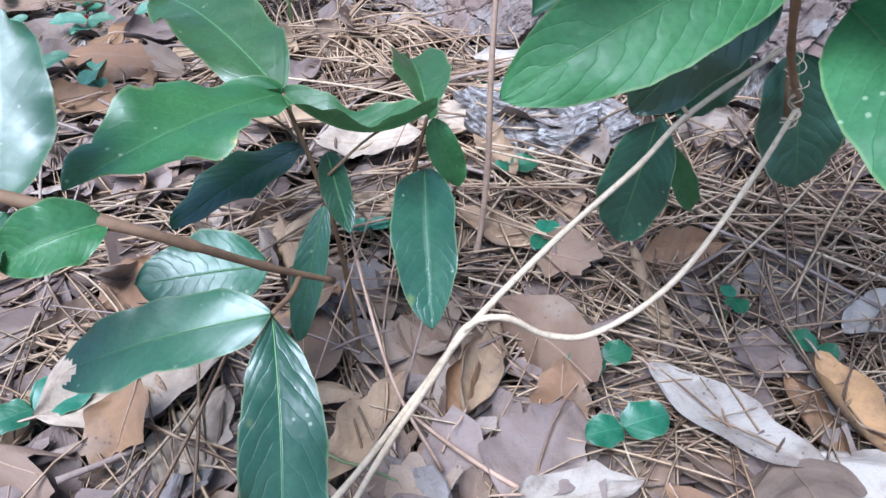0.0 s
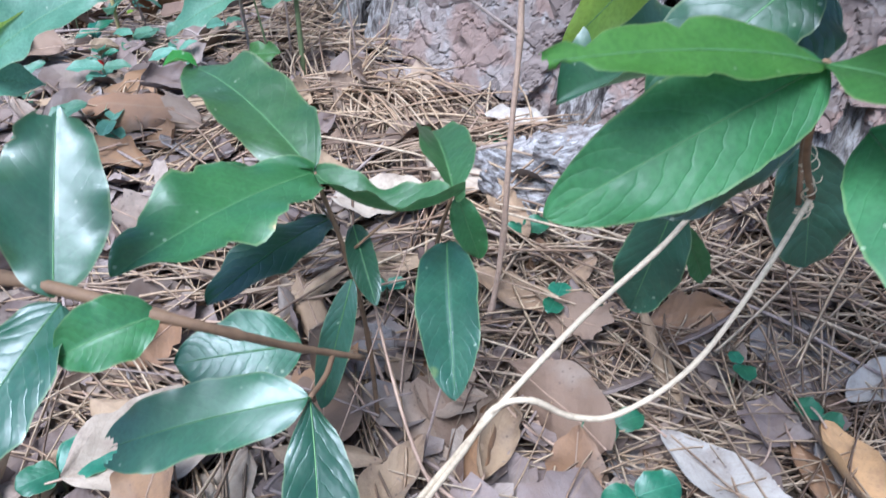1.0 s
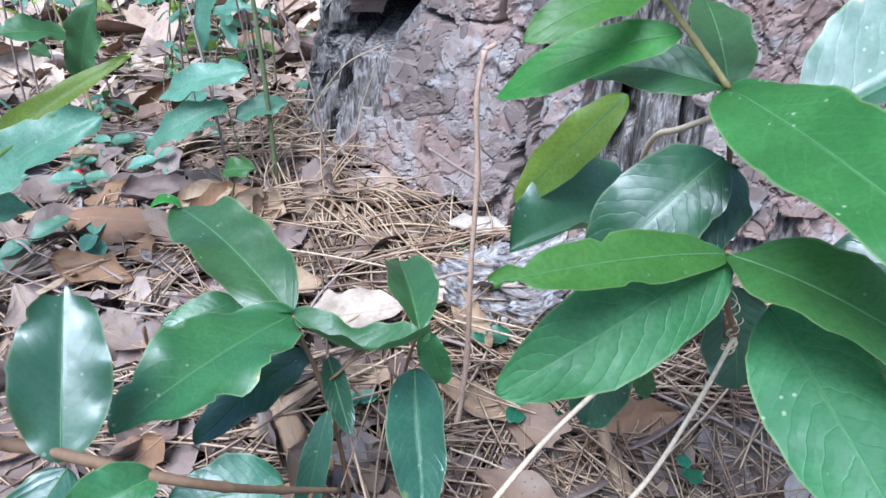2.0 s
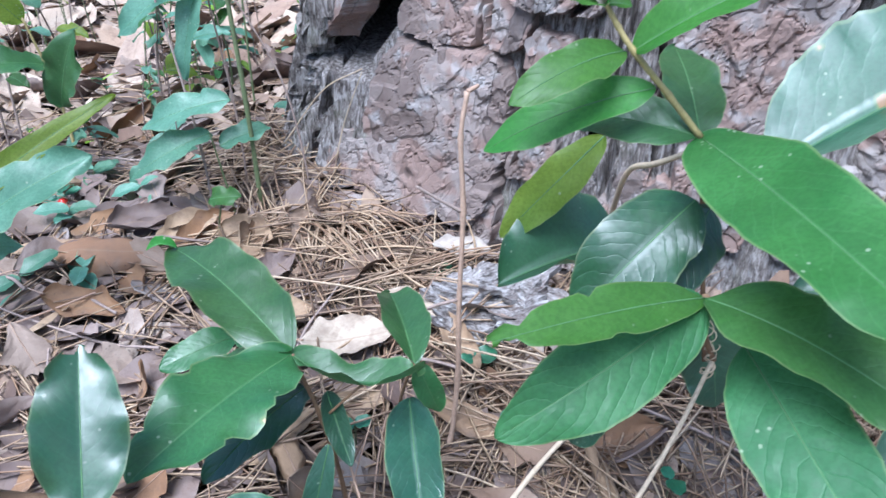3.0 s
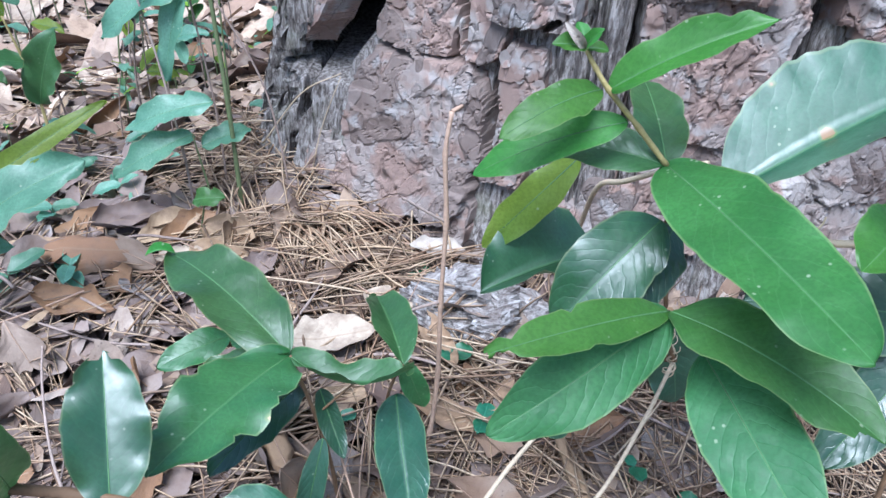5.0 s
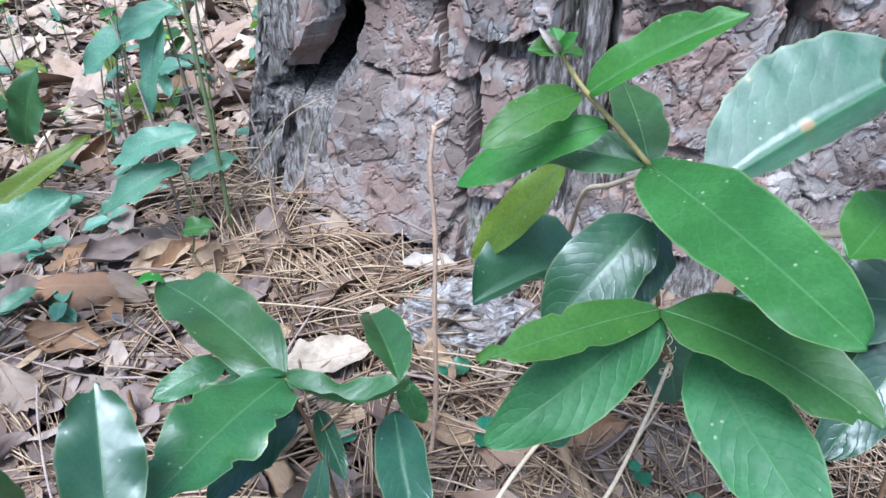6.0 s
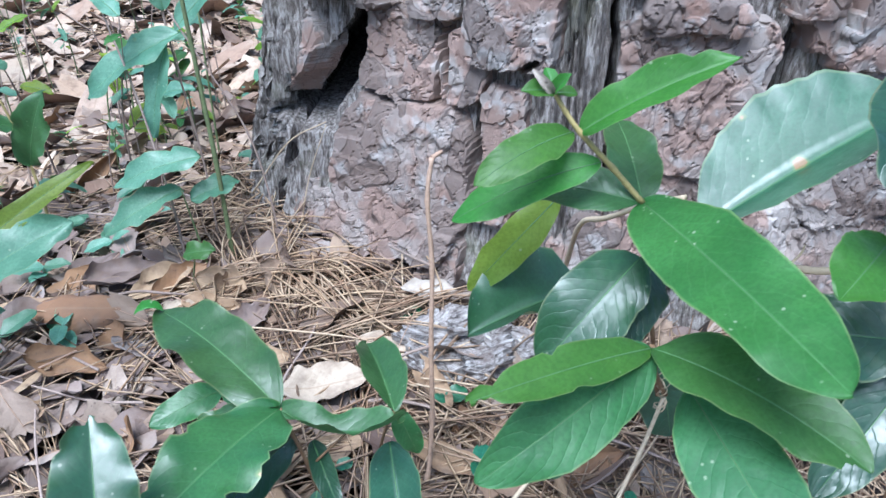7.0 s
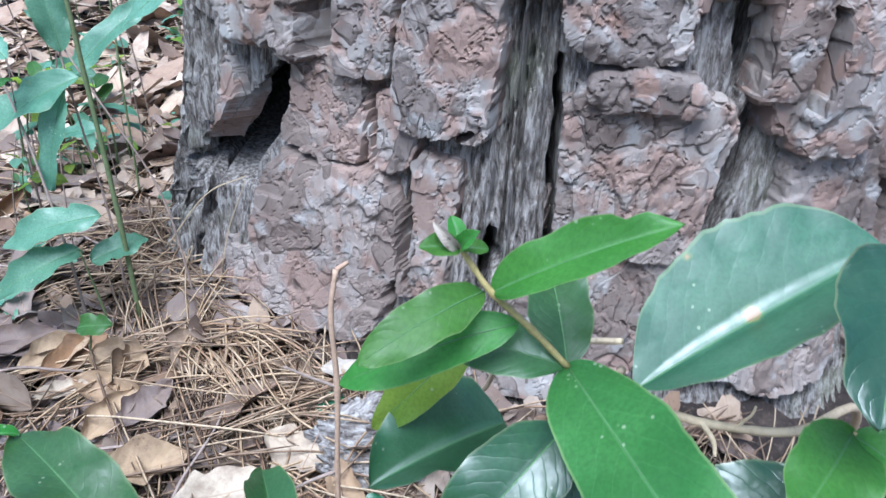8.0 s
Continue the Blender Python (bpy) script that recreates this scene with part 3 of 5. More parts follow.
def plate_geo(th, z, w, h, thick, slant=0.0, seed=0, step=0.0013, power=6.0, ragged=0.16):
    """One layered bark plate, ragged along its edge, lying on the trunk."""
    w, h = w * 1.08, h * 1.15
    wm = w * 0.0056
    nu, nv = max(8, int(wm * 1.35 / step)), max(8, int(h * 1.35 / step))
    u, v = np.meshgrid(np.linspace(-1.35, 1.35, nu), np.linspace(-1.35, 1.35, nv), indexing="ij")
    a, b = u * wm / 2, v * h / 2
    m = (np.abs(u) ** power + np.abs(v) ** power) ** (1 / power)
    m = m + ragged * (fbm(a * 38 + seed, b * 38, seed, 2) - 0.5) * 1.5 + ragged * 0.45 * (fbm(a * 190, b * 190 + seed, seed + 5, 2) - 0.5) * 1.4
    wx, wy = 0.006 * (fbm(a * 70 + seed, b * 70, seed + 2, 3) - 0.5) * 2, 0.006 * (fbm(a * 70, b * 70 + seed, seed + 3, 3) - 0.5) * 2
    big, big_in = cells((a + 2.4 * wx) / 0.019 + seed, (b + 2.4 * wy) / 0.027, seed)
    small, small_in = cells((a + 1.8 * wx) / 0.007, (b + 1.8 * wy) / 0.009 + seed, seed + 40)
    rough = smooth(0.46, 0.6, fbm(a * 55 + seed, b * 45, seed + 12, 2))
    lay_no = 5.0 * fbm((a + wx) * 20 + seed, (b + wy) * 14, seed + 21, 3)
    scale_h = np.floor(lay_no) + smooth(0.0, 0.14, lay_no - np.floor(lay_no))
    out = thick * (0.75 + 0.25 * smooth(0, 0.3, 1 - m)) + 0.002 * (scale_h - 2.5) + 0.0024 * (big - 0.5) + 0.0006 * (small - 0.5) * rough
    out = out - 0.0022 * (1 - smooth(0.0, 0.06, big_in)) - 0.0007 * rough * (1 - smooth(0.0, 0.08, small_in))
    out = out + (0.0002 + 0.0007 * rough) * (fbm(a * 300, b * 200, seed + 4, 3) - 0.5) + 0.003 * (fbm(a * 18, b * 14 + seed, seed + 9, 2) - 0.5)
    tt, zz = th + (u * w / 2) + slant * v, z + b
    m = m + 1.2 * hole_depth(tt, zz) + 1.2 * crack_depth(tt, zz)
    inside = m < 1.05
    s = smooth(0.95, 1.04, m)
    out = out * (1 - s) - 0.022 * s
    pts = on_trunk(tt, zz, out)
    i = np.arange(nu * nv).reshape(nu, nv)
    keep = inside[:-1, :-1] | inside[1:, :-1] | inside[1:, 1:] | inside[:-1, 1:]
    f = np.stack([i[:-1, :-1], i[1:, :-1], i[1:, 1:], i[:-1, 1:]], -1)[keep]
    used = np.unique(f)
    remap = np.full(nu * nv, -1)
    remap[used] = np.arange(len(used))
    return pts.reshape(-1, 3)[used], remap[f], None


def build_pine():
    pine = empty("pine_tree", (TRUNK[0], TRUNK[1], 0.0), label="thick pine trunk with flaking grey and reddish bark plates", category="tree trunk")
    ths = np.concatenate([np.arange(172, 296, 0.27), np.arange(296, 532, 4.0)])
    zs = np.concatenate([np.arange(-0.06, 0.36, 0.0022), np.arange(0.36, 6.0, 0.08)])
    th, z = np.meshgrid(ths, zs, indexing="ij")
    pts = on_trunk(th, z, core_relief(np.where(th > 360, 300, th), z))
    pts[..., 1] += 0.2 * hole_depth(th, z) + crack_depth(th, z) * (0.05 + 0.03 * (1 - smooth(204, 209, th)))
    pts[..., 0] += 0.05 * hole_depth(th, z)
    nu, nv = th.shape
    i = np.arange(nu * nv).reshape(nu, nv)
    f = np.stack([i[:-1, :-1], i[1:, :-1], i[1:, 1:], i[:-1, 1:]], -1).reshape(-1, 4)
    g = np.stack([i[-1, :-1], i[0, :-1], i[0, 1:], i[-1, 1:]], -1)
    part("trunk", (pts.reshape(-1, 3), [tuple(q) for q in np.vstack([f, g])] + [tuple(i[:, -1])], None), BARK_CORE, pine, "fibrous grey inner bark with deep upright cracks", flat=True)

    def plate(*a, **k):
        part("bark_plate", plate_geo(*a, **k), BARK_PLATE, pine, flat=True)

    plate(219.8, 0.103, 19.5, 0.112, 0.006, 0.8, 1)
    plate(222.4, 0.198, 5.2, 0.056, 0.005, 0.7, 2)
    plate(215.8, 0.192, 8.5, 0.072, 0.0, -0.6, 3)
    plate(235.5, 0.252, 11.5, 0.095, 0.006, 0.8, 4)
    plate(225.0, 0.262, 8.0, 0.07, 0.003, 0.3, 5)
    plate(228.5, 0.192, 6.5, 0.045, 0.001, 0.0, 6, power=2.6)
    plate(234.0, 0.135, 5.8, 0.095, 0.002, 0.9, 7)
    plate(200.8, 0.178, 9.0, 0.062, 0.004, 0.6, 8, power=2.6)
    plate(210.5, 0.252, 15.0, 0.045, 0.014, 0.0, 9, ragged=0.5)
    plate(253.5, 0.282, 12.0, 0.055, 0.006, 0.0, 10)
    plate(256.0, 0.238, 11.5, 0.024, 0.014, 0.0, 11, power=2.4, ragged=0.5)
    plate(256.6, 0.186, 17.0, 0.092, 0.004, 0.8, 12)
    plate(254.8, 0.105, 8.5, 0.075, 0.0, 0.4, 13)
    plate(262.0, 0.115, 6.0, 0.065, 0.0, 0.4, 14)
    plate(269.8, 0.268, 6.0, 0.06, 0.006, 0.4, 15)
    plate(277.0, 0.252, 9.0, 0.085, 0.014, 0.8, 16)
    plate(278.5, 0.158, 14.0, 0.1, 0.004, 0.9, 17)
    plate(270.0, 0.226, 6.5, 0.03, 0.004, 0.0, 18, ragged=0.5)
    plate(266.5, 0.085, 9.0, 0.05, -0.002, 0.4, 19)
    plate(276.0, 0.075, 12.0, 0.05, 0.0, 0.4, 20)
    plate(247.0, 0.07, 7.0, 0.06, -0.002, 0.4, 21)
    plate(240.0, 0.06, 7.0, 0.045, -0.003, 0.4, 22)
    plate(227.0, 0.05, 6.0, 0.035, -0.004, 0.4, 23)
    plate(289.0, 0.24, 10.0, 0.11, 0.008, 0.6, 24)
    plate(291.0, 0.11, 10.0, 0.12, 0.004, 0.6, 25)
    plate(192.0, 0.262, 13.0, 0.07, 0.006, 0.6, 26, ragged=0.5)
    plate(206.5, 0.05, 7.0, 0.05, -0.004, 0.6, 27, ragged=0.5)
    rng = random.Random(8)
    for row in range(11):
        zc = 0.35 + row * 0.115
        for k in range(12):
            plate(176 + k * 11.3 + rng.uniform(-2, 2) + (row % 2) * 5, zc + rng.uniform(-0.02, 0.02), rng.uniform(9, 12.5), rng.uniform(0.09, 0.13), rng.uniform(0.002, 0.01), rng.uniform(-0.6, 1.2), 40 + row * 12 + k, step=0.0065)
    for row in range(10):
        for k in range(19):
            plate(302 + k * 11.8 + rng.uniform(-2, 2), 0.06 + row * 0.15 + rng.uniform(-0.02, 0.02), rng.uniform(9, 12.5), rng.uniform(0.12, 0.16), rng.uniform(0.002, 0.01), rng.uniform(-0.6, 1.2), 300 + row * 19 + k, step=0.012)
    # loose curled scales on the plates
    kinds = []
    for k in range(6):
        u, v = np.meshgrid(np.linspace(-1, 1, 7), np.linspace(-1, 1, 7), indexing="ij")
        ang = np.arctan2(v, u)
        rr = np.maximum(np.abs(u), np.abs(v)) * (0.75 + 0.35 * vnoise(np.cos(ang) * 1.7 + 5, np.sin(ang) * 1.7 + k * 3, k))
        x, y = 0.008 * rr * np.cos(ang), 0.011 * rr * np.sin(ang)
        zz = 0.0012 + 0.0022 * np.clip(u * math.cos(k * 2.1) + v * math.sin(k * 2.1), 0, 2) ** 2 + 0.0006 * vnoise(u * 3, v * 3, k)
        i = np.arange(49).reshape(7, 7)
        f = np.stack([i[:-1, :-1], i[1:, :-1], i[1:, 1:], i[:-1, 1:]], -1).reshape(-1, 4)
        kinds.append(mesh_of("bark_scale", np.stack([x, y, zz], -1).reshape(-1, 3), f, BARK_PLATE))
    for k in range(40):
        th, z = rng.choice((rng.uniform(213, 228), rng.uniform(232, 237), rng.uniform(251, 261), rng.uniform(274, 281))), rng.uniform(0.06, 0.27)
        if crack_depth(np.array(th), np.array(z)) > 0.02 or hole_depth(np.array(th), np.array(z)) > 0.05:
            continue
        p = on_trunk(np.array(th), np.array(z), 0.0012)
        a = radians(th)
        out, upv = Vector((math.cos(a), math.sin(a), 0.1)).normalized(), Vector((0, 0, 1))
        side = upv.cross(out).normalized()
        turn = Matrix((side, out.cross(side), out)).transposed().to_4x4() @ Matrix.Rotation(rng.uniform(0, 6.28), 4, "Z")
        ob = new("bark_scale", kinds[k % 6])
        ob.parent = pine
        s = rng.uniform(0.3, 0.65)
        ob.matrix_basis = Matrix.Translation(Vector(p) - pine.location) @ turn @ Matrix.Diagonal((s, s, s, 1))
    return pine


build_pine()


def leaf_part(thing, base, tip, width, up, mat, label="", rib=0.00028, **k):
    """A leaf with its midrib under a plant."""
    leaf = part("leaf", blade(base, tip, width, up, **k), mat, thing, label)
    base, tip, up = np.asarray(base, float), np.asarray(tip, float), np.asarray(up, float)
    axis = tip - base
    length = np.linalg.norm(axis)
    axis = axis / length
    up = up - axis * (up @ axis)
    up = up / np.linalg.norm(up)
    u = np.linspace(0, 0.94, 9)[:, None]
    line = base + u * length * axis + (k.get("arch", 0.0) * length * 4 * u * (1 - u) + 0.00005) * up
    part("midrib", tube(line, rib, rib * 0.3, sides=5, n=2), RIB, leaf)


# ---------------------------------------------------------------- the climbing vine with large leaves
def vine_plant():
    v = empty("vine_plant", (0.112, 0.222, 0.0), label="climbing vine shoot with large oval green leaves", category="plant")
    low, node_a, node_top, node_2, bud = (0.117, 0.223, 0.128), (0.087, 0.175, 0.191), (0.097, 0.223, 0.22), (0.072, 0.223, 0.2485), (0.063, 0.226, 0.262)
    part("stem", tube([low, (0.106, 0.212, 0.15), (0.094, 0.188, 0.178), node_a], 0.0011, 0.0011, knots=0.2, seed=2), BROWN_STEM, v, "brown hairy stem")
    part("stem", tube([(0.118, 0.232, 0.12), (0.112, 0.236, 0.16), (0.104, 0.232, 0.2), node_top], 0.001, 0.001, seed=3), BROWN_STEM, v)
    part("stem", tube([node_top, (0.085, 0.224, 0.234), node_2, (0.067, 0.225, 0.2555), bud], 0.0011, 0.0008, knots=0.25, seed=4), YOUNG_STEM, v, "young yellow-brown hairy stem")

    def leaf(base, tip, width, up, mat, label="", **k):
        leaf_part(v, base, tip, width, up, mat, label, **k)

    leaf(node_top, (0.111, 0.112, 0.221), 0.031, (-0.4, -0.2, 0.88), LEAF_BRIGHT, "broad bright green leaf with fine spots", arch=0.03, fold=0.12, blunt=0.6, full=2.9, seed=1, nu=40, nv=10)
    leaf((0.123, 0.228, 0.204), (0.209, 0.242, 0.244), 0.06, (-0.3, -0.25, 0.95), LEAF_SHEEN, "folded leaf shining with sky light", blunt=0.66, widest=1.12, fold=0.62, wave=0.004, arch=0.02, seed=2, nu=36)
    leaf(node_2, (0.117, 0.206, 0.277), 0.018, (-0.3, -0.5, 0.8), LEAF_YOUNG, arch=0.06, fold=0.5, seed=3, bites=((0.78, 0.55, 0.003),))
    leaf((0.07, 0.225, 0.248), (0.033, 0.208, 0.238), 0.015, (0.1, -0.55, 0.83), LEAF_YOUNG, arch=0.12, fold=0.1, seed=4)
    leaf((0.081, 0.225, 0.236), (0.028, 0.23, 0.214), 0.0165, (0.0, -0.6, 0.8), LEAF_YOUNG, arch=0.1, fold=0.15, seed=5)
    leaf((0.078, 0.268, 0.202), (0.04, 0.271, 0.157), 0.0175, (-0.35, -0.75, 0.2), LEAF_YELLOW, "yellow-green leaf seen against the light", arch=0.05, fold=0.1, seed=6)
    leaf(node_top, (0.053, 0.247, 0.219), 0.018, (0.0, -0.6, 0.8), LEAF_MID, arch=0.08, fold=0.2, seed=7)
    leaf(node_top, (0.1, 0.268, 0.236), 0.022, (0.1, -0.5, 0.85), LEAF_MID, arch=0.05, seed=8)
    for k, (dx, dy, dz, w) in enumerate(((-0.012, -0.002, 0.002, 0.008), (0.004, -0.006, 0.008, 0.006), (0.008, 0.0, -0.001, 0.005), (-0.002, 0.006, 0.007, 0.006))):
        leaf(bud, tuple(np.array(bud) + np.array((dx, dy, dz))), w, (0, -0.6, 0.7), LEAF_YOUNG, "tiny unfolding leaf at the tip", arch=0.1, fold=0.5, nu=10, nv=3, seed=9 + k)
    part("dead_bract", blade((0.0625, 0.2255, 0.262), (0.055, 0.2255, 0.271), 0.0045, (0, -1, 0.1), arch=0.2, fold=0.8, nu=8, nv=2), DRY_PALE, v, "withered pale bract")
    leaf(node_a, (0.0185, 0.1415, 0.203), 0.014, (0.0, -0.55, 0.83), LEAF_YOUNG, "bright leaf with chewed brown edges", arch=0.06, fold=0.1, seed=14, nu=44, nv=12, bites=((0.9, 0.9, 0.004), (0.84, -0.9, 0.0028), (0.55, -0.95, 0.0016), (0.5, 0.9, 0.0018), (0.99, 0.2, 0.003)))
    leaf(node_a, (0.0245, 0.148, 0.166), 0.0265, (0.0, -0.8, 0.6), LEAF_DULL, "dull green quilted leaf", arch=0.08, fold=0.1, seed=15)
    leaf((0.086, 0.182, 0.188), (0.057, 0.176, 0.149), 0.022, (0.3, -0.75, 0.5), LEAF_DARK, arch=0.06, seed=16)
    leaf(node_a, (0.132, 0.121, 0.183), 0.03, (0.05, -0.35, 0.93), LEAF_BRIGHT, "long bright leaf with torn tip", arch=0.08, fold=0.2, seed=17, nu=36, bites=((0.98, -0.4, 0.005),))
    leaf((0.1, 0.172, 0.176), (0.112, 0.105, 0.157), 0.03, (-0.3, -0.75, 0.55), LEAF_DULL, "hanging quilted leaf", arch=0.05, fold=0.05, seed=18)
    leaf((0.097, 0.218, 0.2), (0.056, 0.2, 0.166), 0.03, (0.1, -0.5, 0.86), LEAF_GLOSS, "glossy dark leaf with sunken veins", arch=0.1, fold=0.25, seed=19, nu=30)
    leaf((0.106, 0.226, 0.192), (0.082, 0.2, 0.172), 0.022, (0.1, -0.7, 0.7), LEAF_DARK, arch=0.05, seed=20)
    leaf((0.094, 0.277, 0.149), (0.037, 0.252, 0.146), 0.052, (-0.1, -0.3, 0.95), LEAF_SHEEN, "dark bluish leaf with brown blotches", arch=0.05, fold=0.8, seed=21, nu=30)
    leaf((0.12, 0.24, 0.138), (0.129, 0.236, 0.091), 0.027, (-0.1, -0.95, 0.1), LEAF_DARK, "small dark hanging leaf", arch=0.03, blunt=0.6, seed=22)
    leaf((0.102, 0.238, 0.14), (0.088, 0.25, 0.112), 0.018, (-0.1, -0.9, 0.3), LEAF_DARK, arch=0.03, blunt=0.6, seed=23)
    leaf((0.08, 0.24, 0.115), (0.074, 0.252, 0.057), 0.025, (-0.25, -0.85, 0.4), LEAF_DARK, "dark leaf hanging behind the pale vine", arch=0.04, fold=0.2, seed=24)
    leaf((0.086, 0.246, 0.102), (0.104, 0.263, 0.064), 0.01, (0, -0.9, 0.3), LEAF_MID, arch=0.04, fold=0.4, seed=25)
    # curled tendrils round the stem
    for k in range(3):
        rng = random.Random(30 + k)
        pts = []
        for i in range(26):
            a = i * 0.75 + k * 2
            r = 0.0019 + 0.0009 * math.sin(i * 0.37 + k)
            pts.append((0.115 + r * math.cos(a) - 0.0025 * k * (i / 26), 0.221 + r * math.sin(a), 0.122 + 0.0006 * i * (1 + 0.5 * k)))
        part("tendril", tube(pts, 0.0003, 0.00018, sides=5, n=3, seed=k), VINE, v, "thin curled tendril")


vine_plant()


def pale_vine():
    g = empty("pale_vine", (0.0, 0.17, 0.0), label="pale tan woody vine forking above the litter", category="vine")
    fork = (0.019, 0.171, 0.085)
    part("runner", tube([(-0.046, 0.15, gz1(-0.046, 0.15) + 0.001), (-0.024, 0.16, 0.02), (0.001, 0.168, 0.056), fork, (0.046, 0.2, 0.096), (0.07, 0.217, 0.11), (0.085, 0.225, 0.124), (0.112, 0.233, 0.142)], 0.0012, 0.0009, knots=0.08, seed=1), VINE, g)
    part("runner", tube([(-0.03, 0.15, gz1(-0.03, 0.15) + 0.001), (-0.01, 0.162, 0.036), (0.008, 0.167, 0.068), (0.017, 0.17, 0.084), (0.028, 0.171, 0.087), (0.041, 0.173, 0.0785), (0.056, 0.175, 0.0785), (0.078, 0.184, 0.091), (0.1, 0.204, 0.111), (0.117, 0.223, 0.128)], 0.00105, 0.0009, knots=0.08, seed=2), VINE, g)
    part("side_shoot", tube([(0.085, 0.225, 0.124), (0.081, 0.224, 0.129), (0.078, 0.224, 0.133)], 0.0007, 0.0004, seed=5), VINE, g)
    part("side_shoot", tube([(0.066, 0.179, 0.083), (0.064, 0.177, 0.087)], 0.0006, 0.0004, seed=6), VINE, g)


pale_vine()


def arching_vine():
    g = empty("arching_vine", (0.12, 0.33, 0.0), label="weathered pale vine arching against the trunk", category="vine")
    part("runner", tube([(0.115, 0.42, gz1(0.115, 0.42)), (0.11, 0.38, 0.08), (0.106, 0.345, 0.122), (0.1, 0.305, 0.168), (0.104, 0.28, 0.184), (0.117, 0.262, 0.199), (0.126, 0.25, 0.207)], 0.0016, 0.0012, seed=7), VINE, g)
    part("runner", tube([(0.13, 0.255, 0.19), (0.119, 0.235, 0.199), (0.14, 0.225, 0.193), (0.168, 0.225, 0.184), (0.185, 0.225, 0.182), (0.23, 0.25, 0.16), (0.26, 0.3, gz1(0.26, 0.3))], 0.0015, 0.0016, knots=0.15, seed=8), VINE, g, "broken stick-like pale runner")
    part("side_shoot", tube([(0.146, 0.224, 0.192), (0.15, 0.22, 0.186), (0.15, 0.217, 0.182)], 0.0012, 0.0006, seed=9), VINE, g)
    part("side_shoot", tube([(0.16, 0.225, 0.186), (0.164, 0.224, 0.192), (0.165, 0.224, 0.196)], 0.0006, 0.0004, seed=10), VINE, g)


arching_vine()


def side_sapling():
    s = empty("leafy_sapling", (0.22, 0.2, gz1(0.22, 0.2)), label="leafy green vine shoot beside the trunk", category="plant")
    part("stem", tube([(0.22, 0.2, gz1(0.22, 0.2) - 0.024), (0.212, 0.196, 0.09), (0.2, 0.19, 0.17), (0.19, 0.195, 0.235), (0.18, 0.206, 0.266)], 0.0014, 0.0009, knots=0.2, seed=3), BROWN_STEM, s)

    def leaf(base, tip, width, up, mat, label="", **k):
        leaf_part(s, base, tip, width, up, mat, label, **k)

    leaf((0.18, 0.206, 0.266), (0.153, 0.163, 0.243), 0.033, (-0.22, -0.68, 0.7), LEAF_DARK, "drooping leaf with white flecks", arch=0.04, fold=0.25, seed=1)
    part("side_shoot", tube([(0.193, 0.189, 0.2), (0.182, 0.19, 0.21), (0.172, 0.19, 0.215)], 0.0009, 0.0007, seed=4), YOUNG_STEM, s)
    leaf((0.172, 0.19, 0.215), (0.141, 0.165, 0.211), 0.026, (-0.2, -0.6, 0.75), LEAF_YOUNG, arch=0.06, fold=0.2, seed=2)
    leaf((0.172, 0.19, 0.2145), (0.192, 0.158, 0.205), 0.022, (0.1, -0.6, 0.75), LEAF_YOUNG, arch=0.05, seed=3)
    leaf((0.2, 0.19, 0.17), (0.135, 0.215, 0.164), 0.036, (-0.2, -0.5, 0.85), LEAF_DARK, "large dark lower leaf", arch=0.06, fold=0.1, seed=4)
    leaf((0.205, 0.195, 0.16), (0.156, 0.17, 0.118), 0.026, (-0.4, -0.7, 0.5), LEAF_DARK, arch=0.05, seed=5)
    leaf((0.2, 0.192, 0.14), (0.16, 0.225, 0.118), 0.024, (-0.2, -0.7, 0.6), LEAF_MID, arch=0.05, seed=6)


side_sapling()


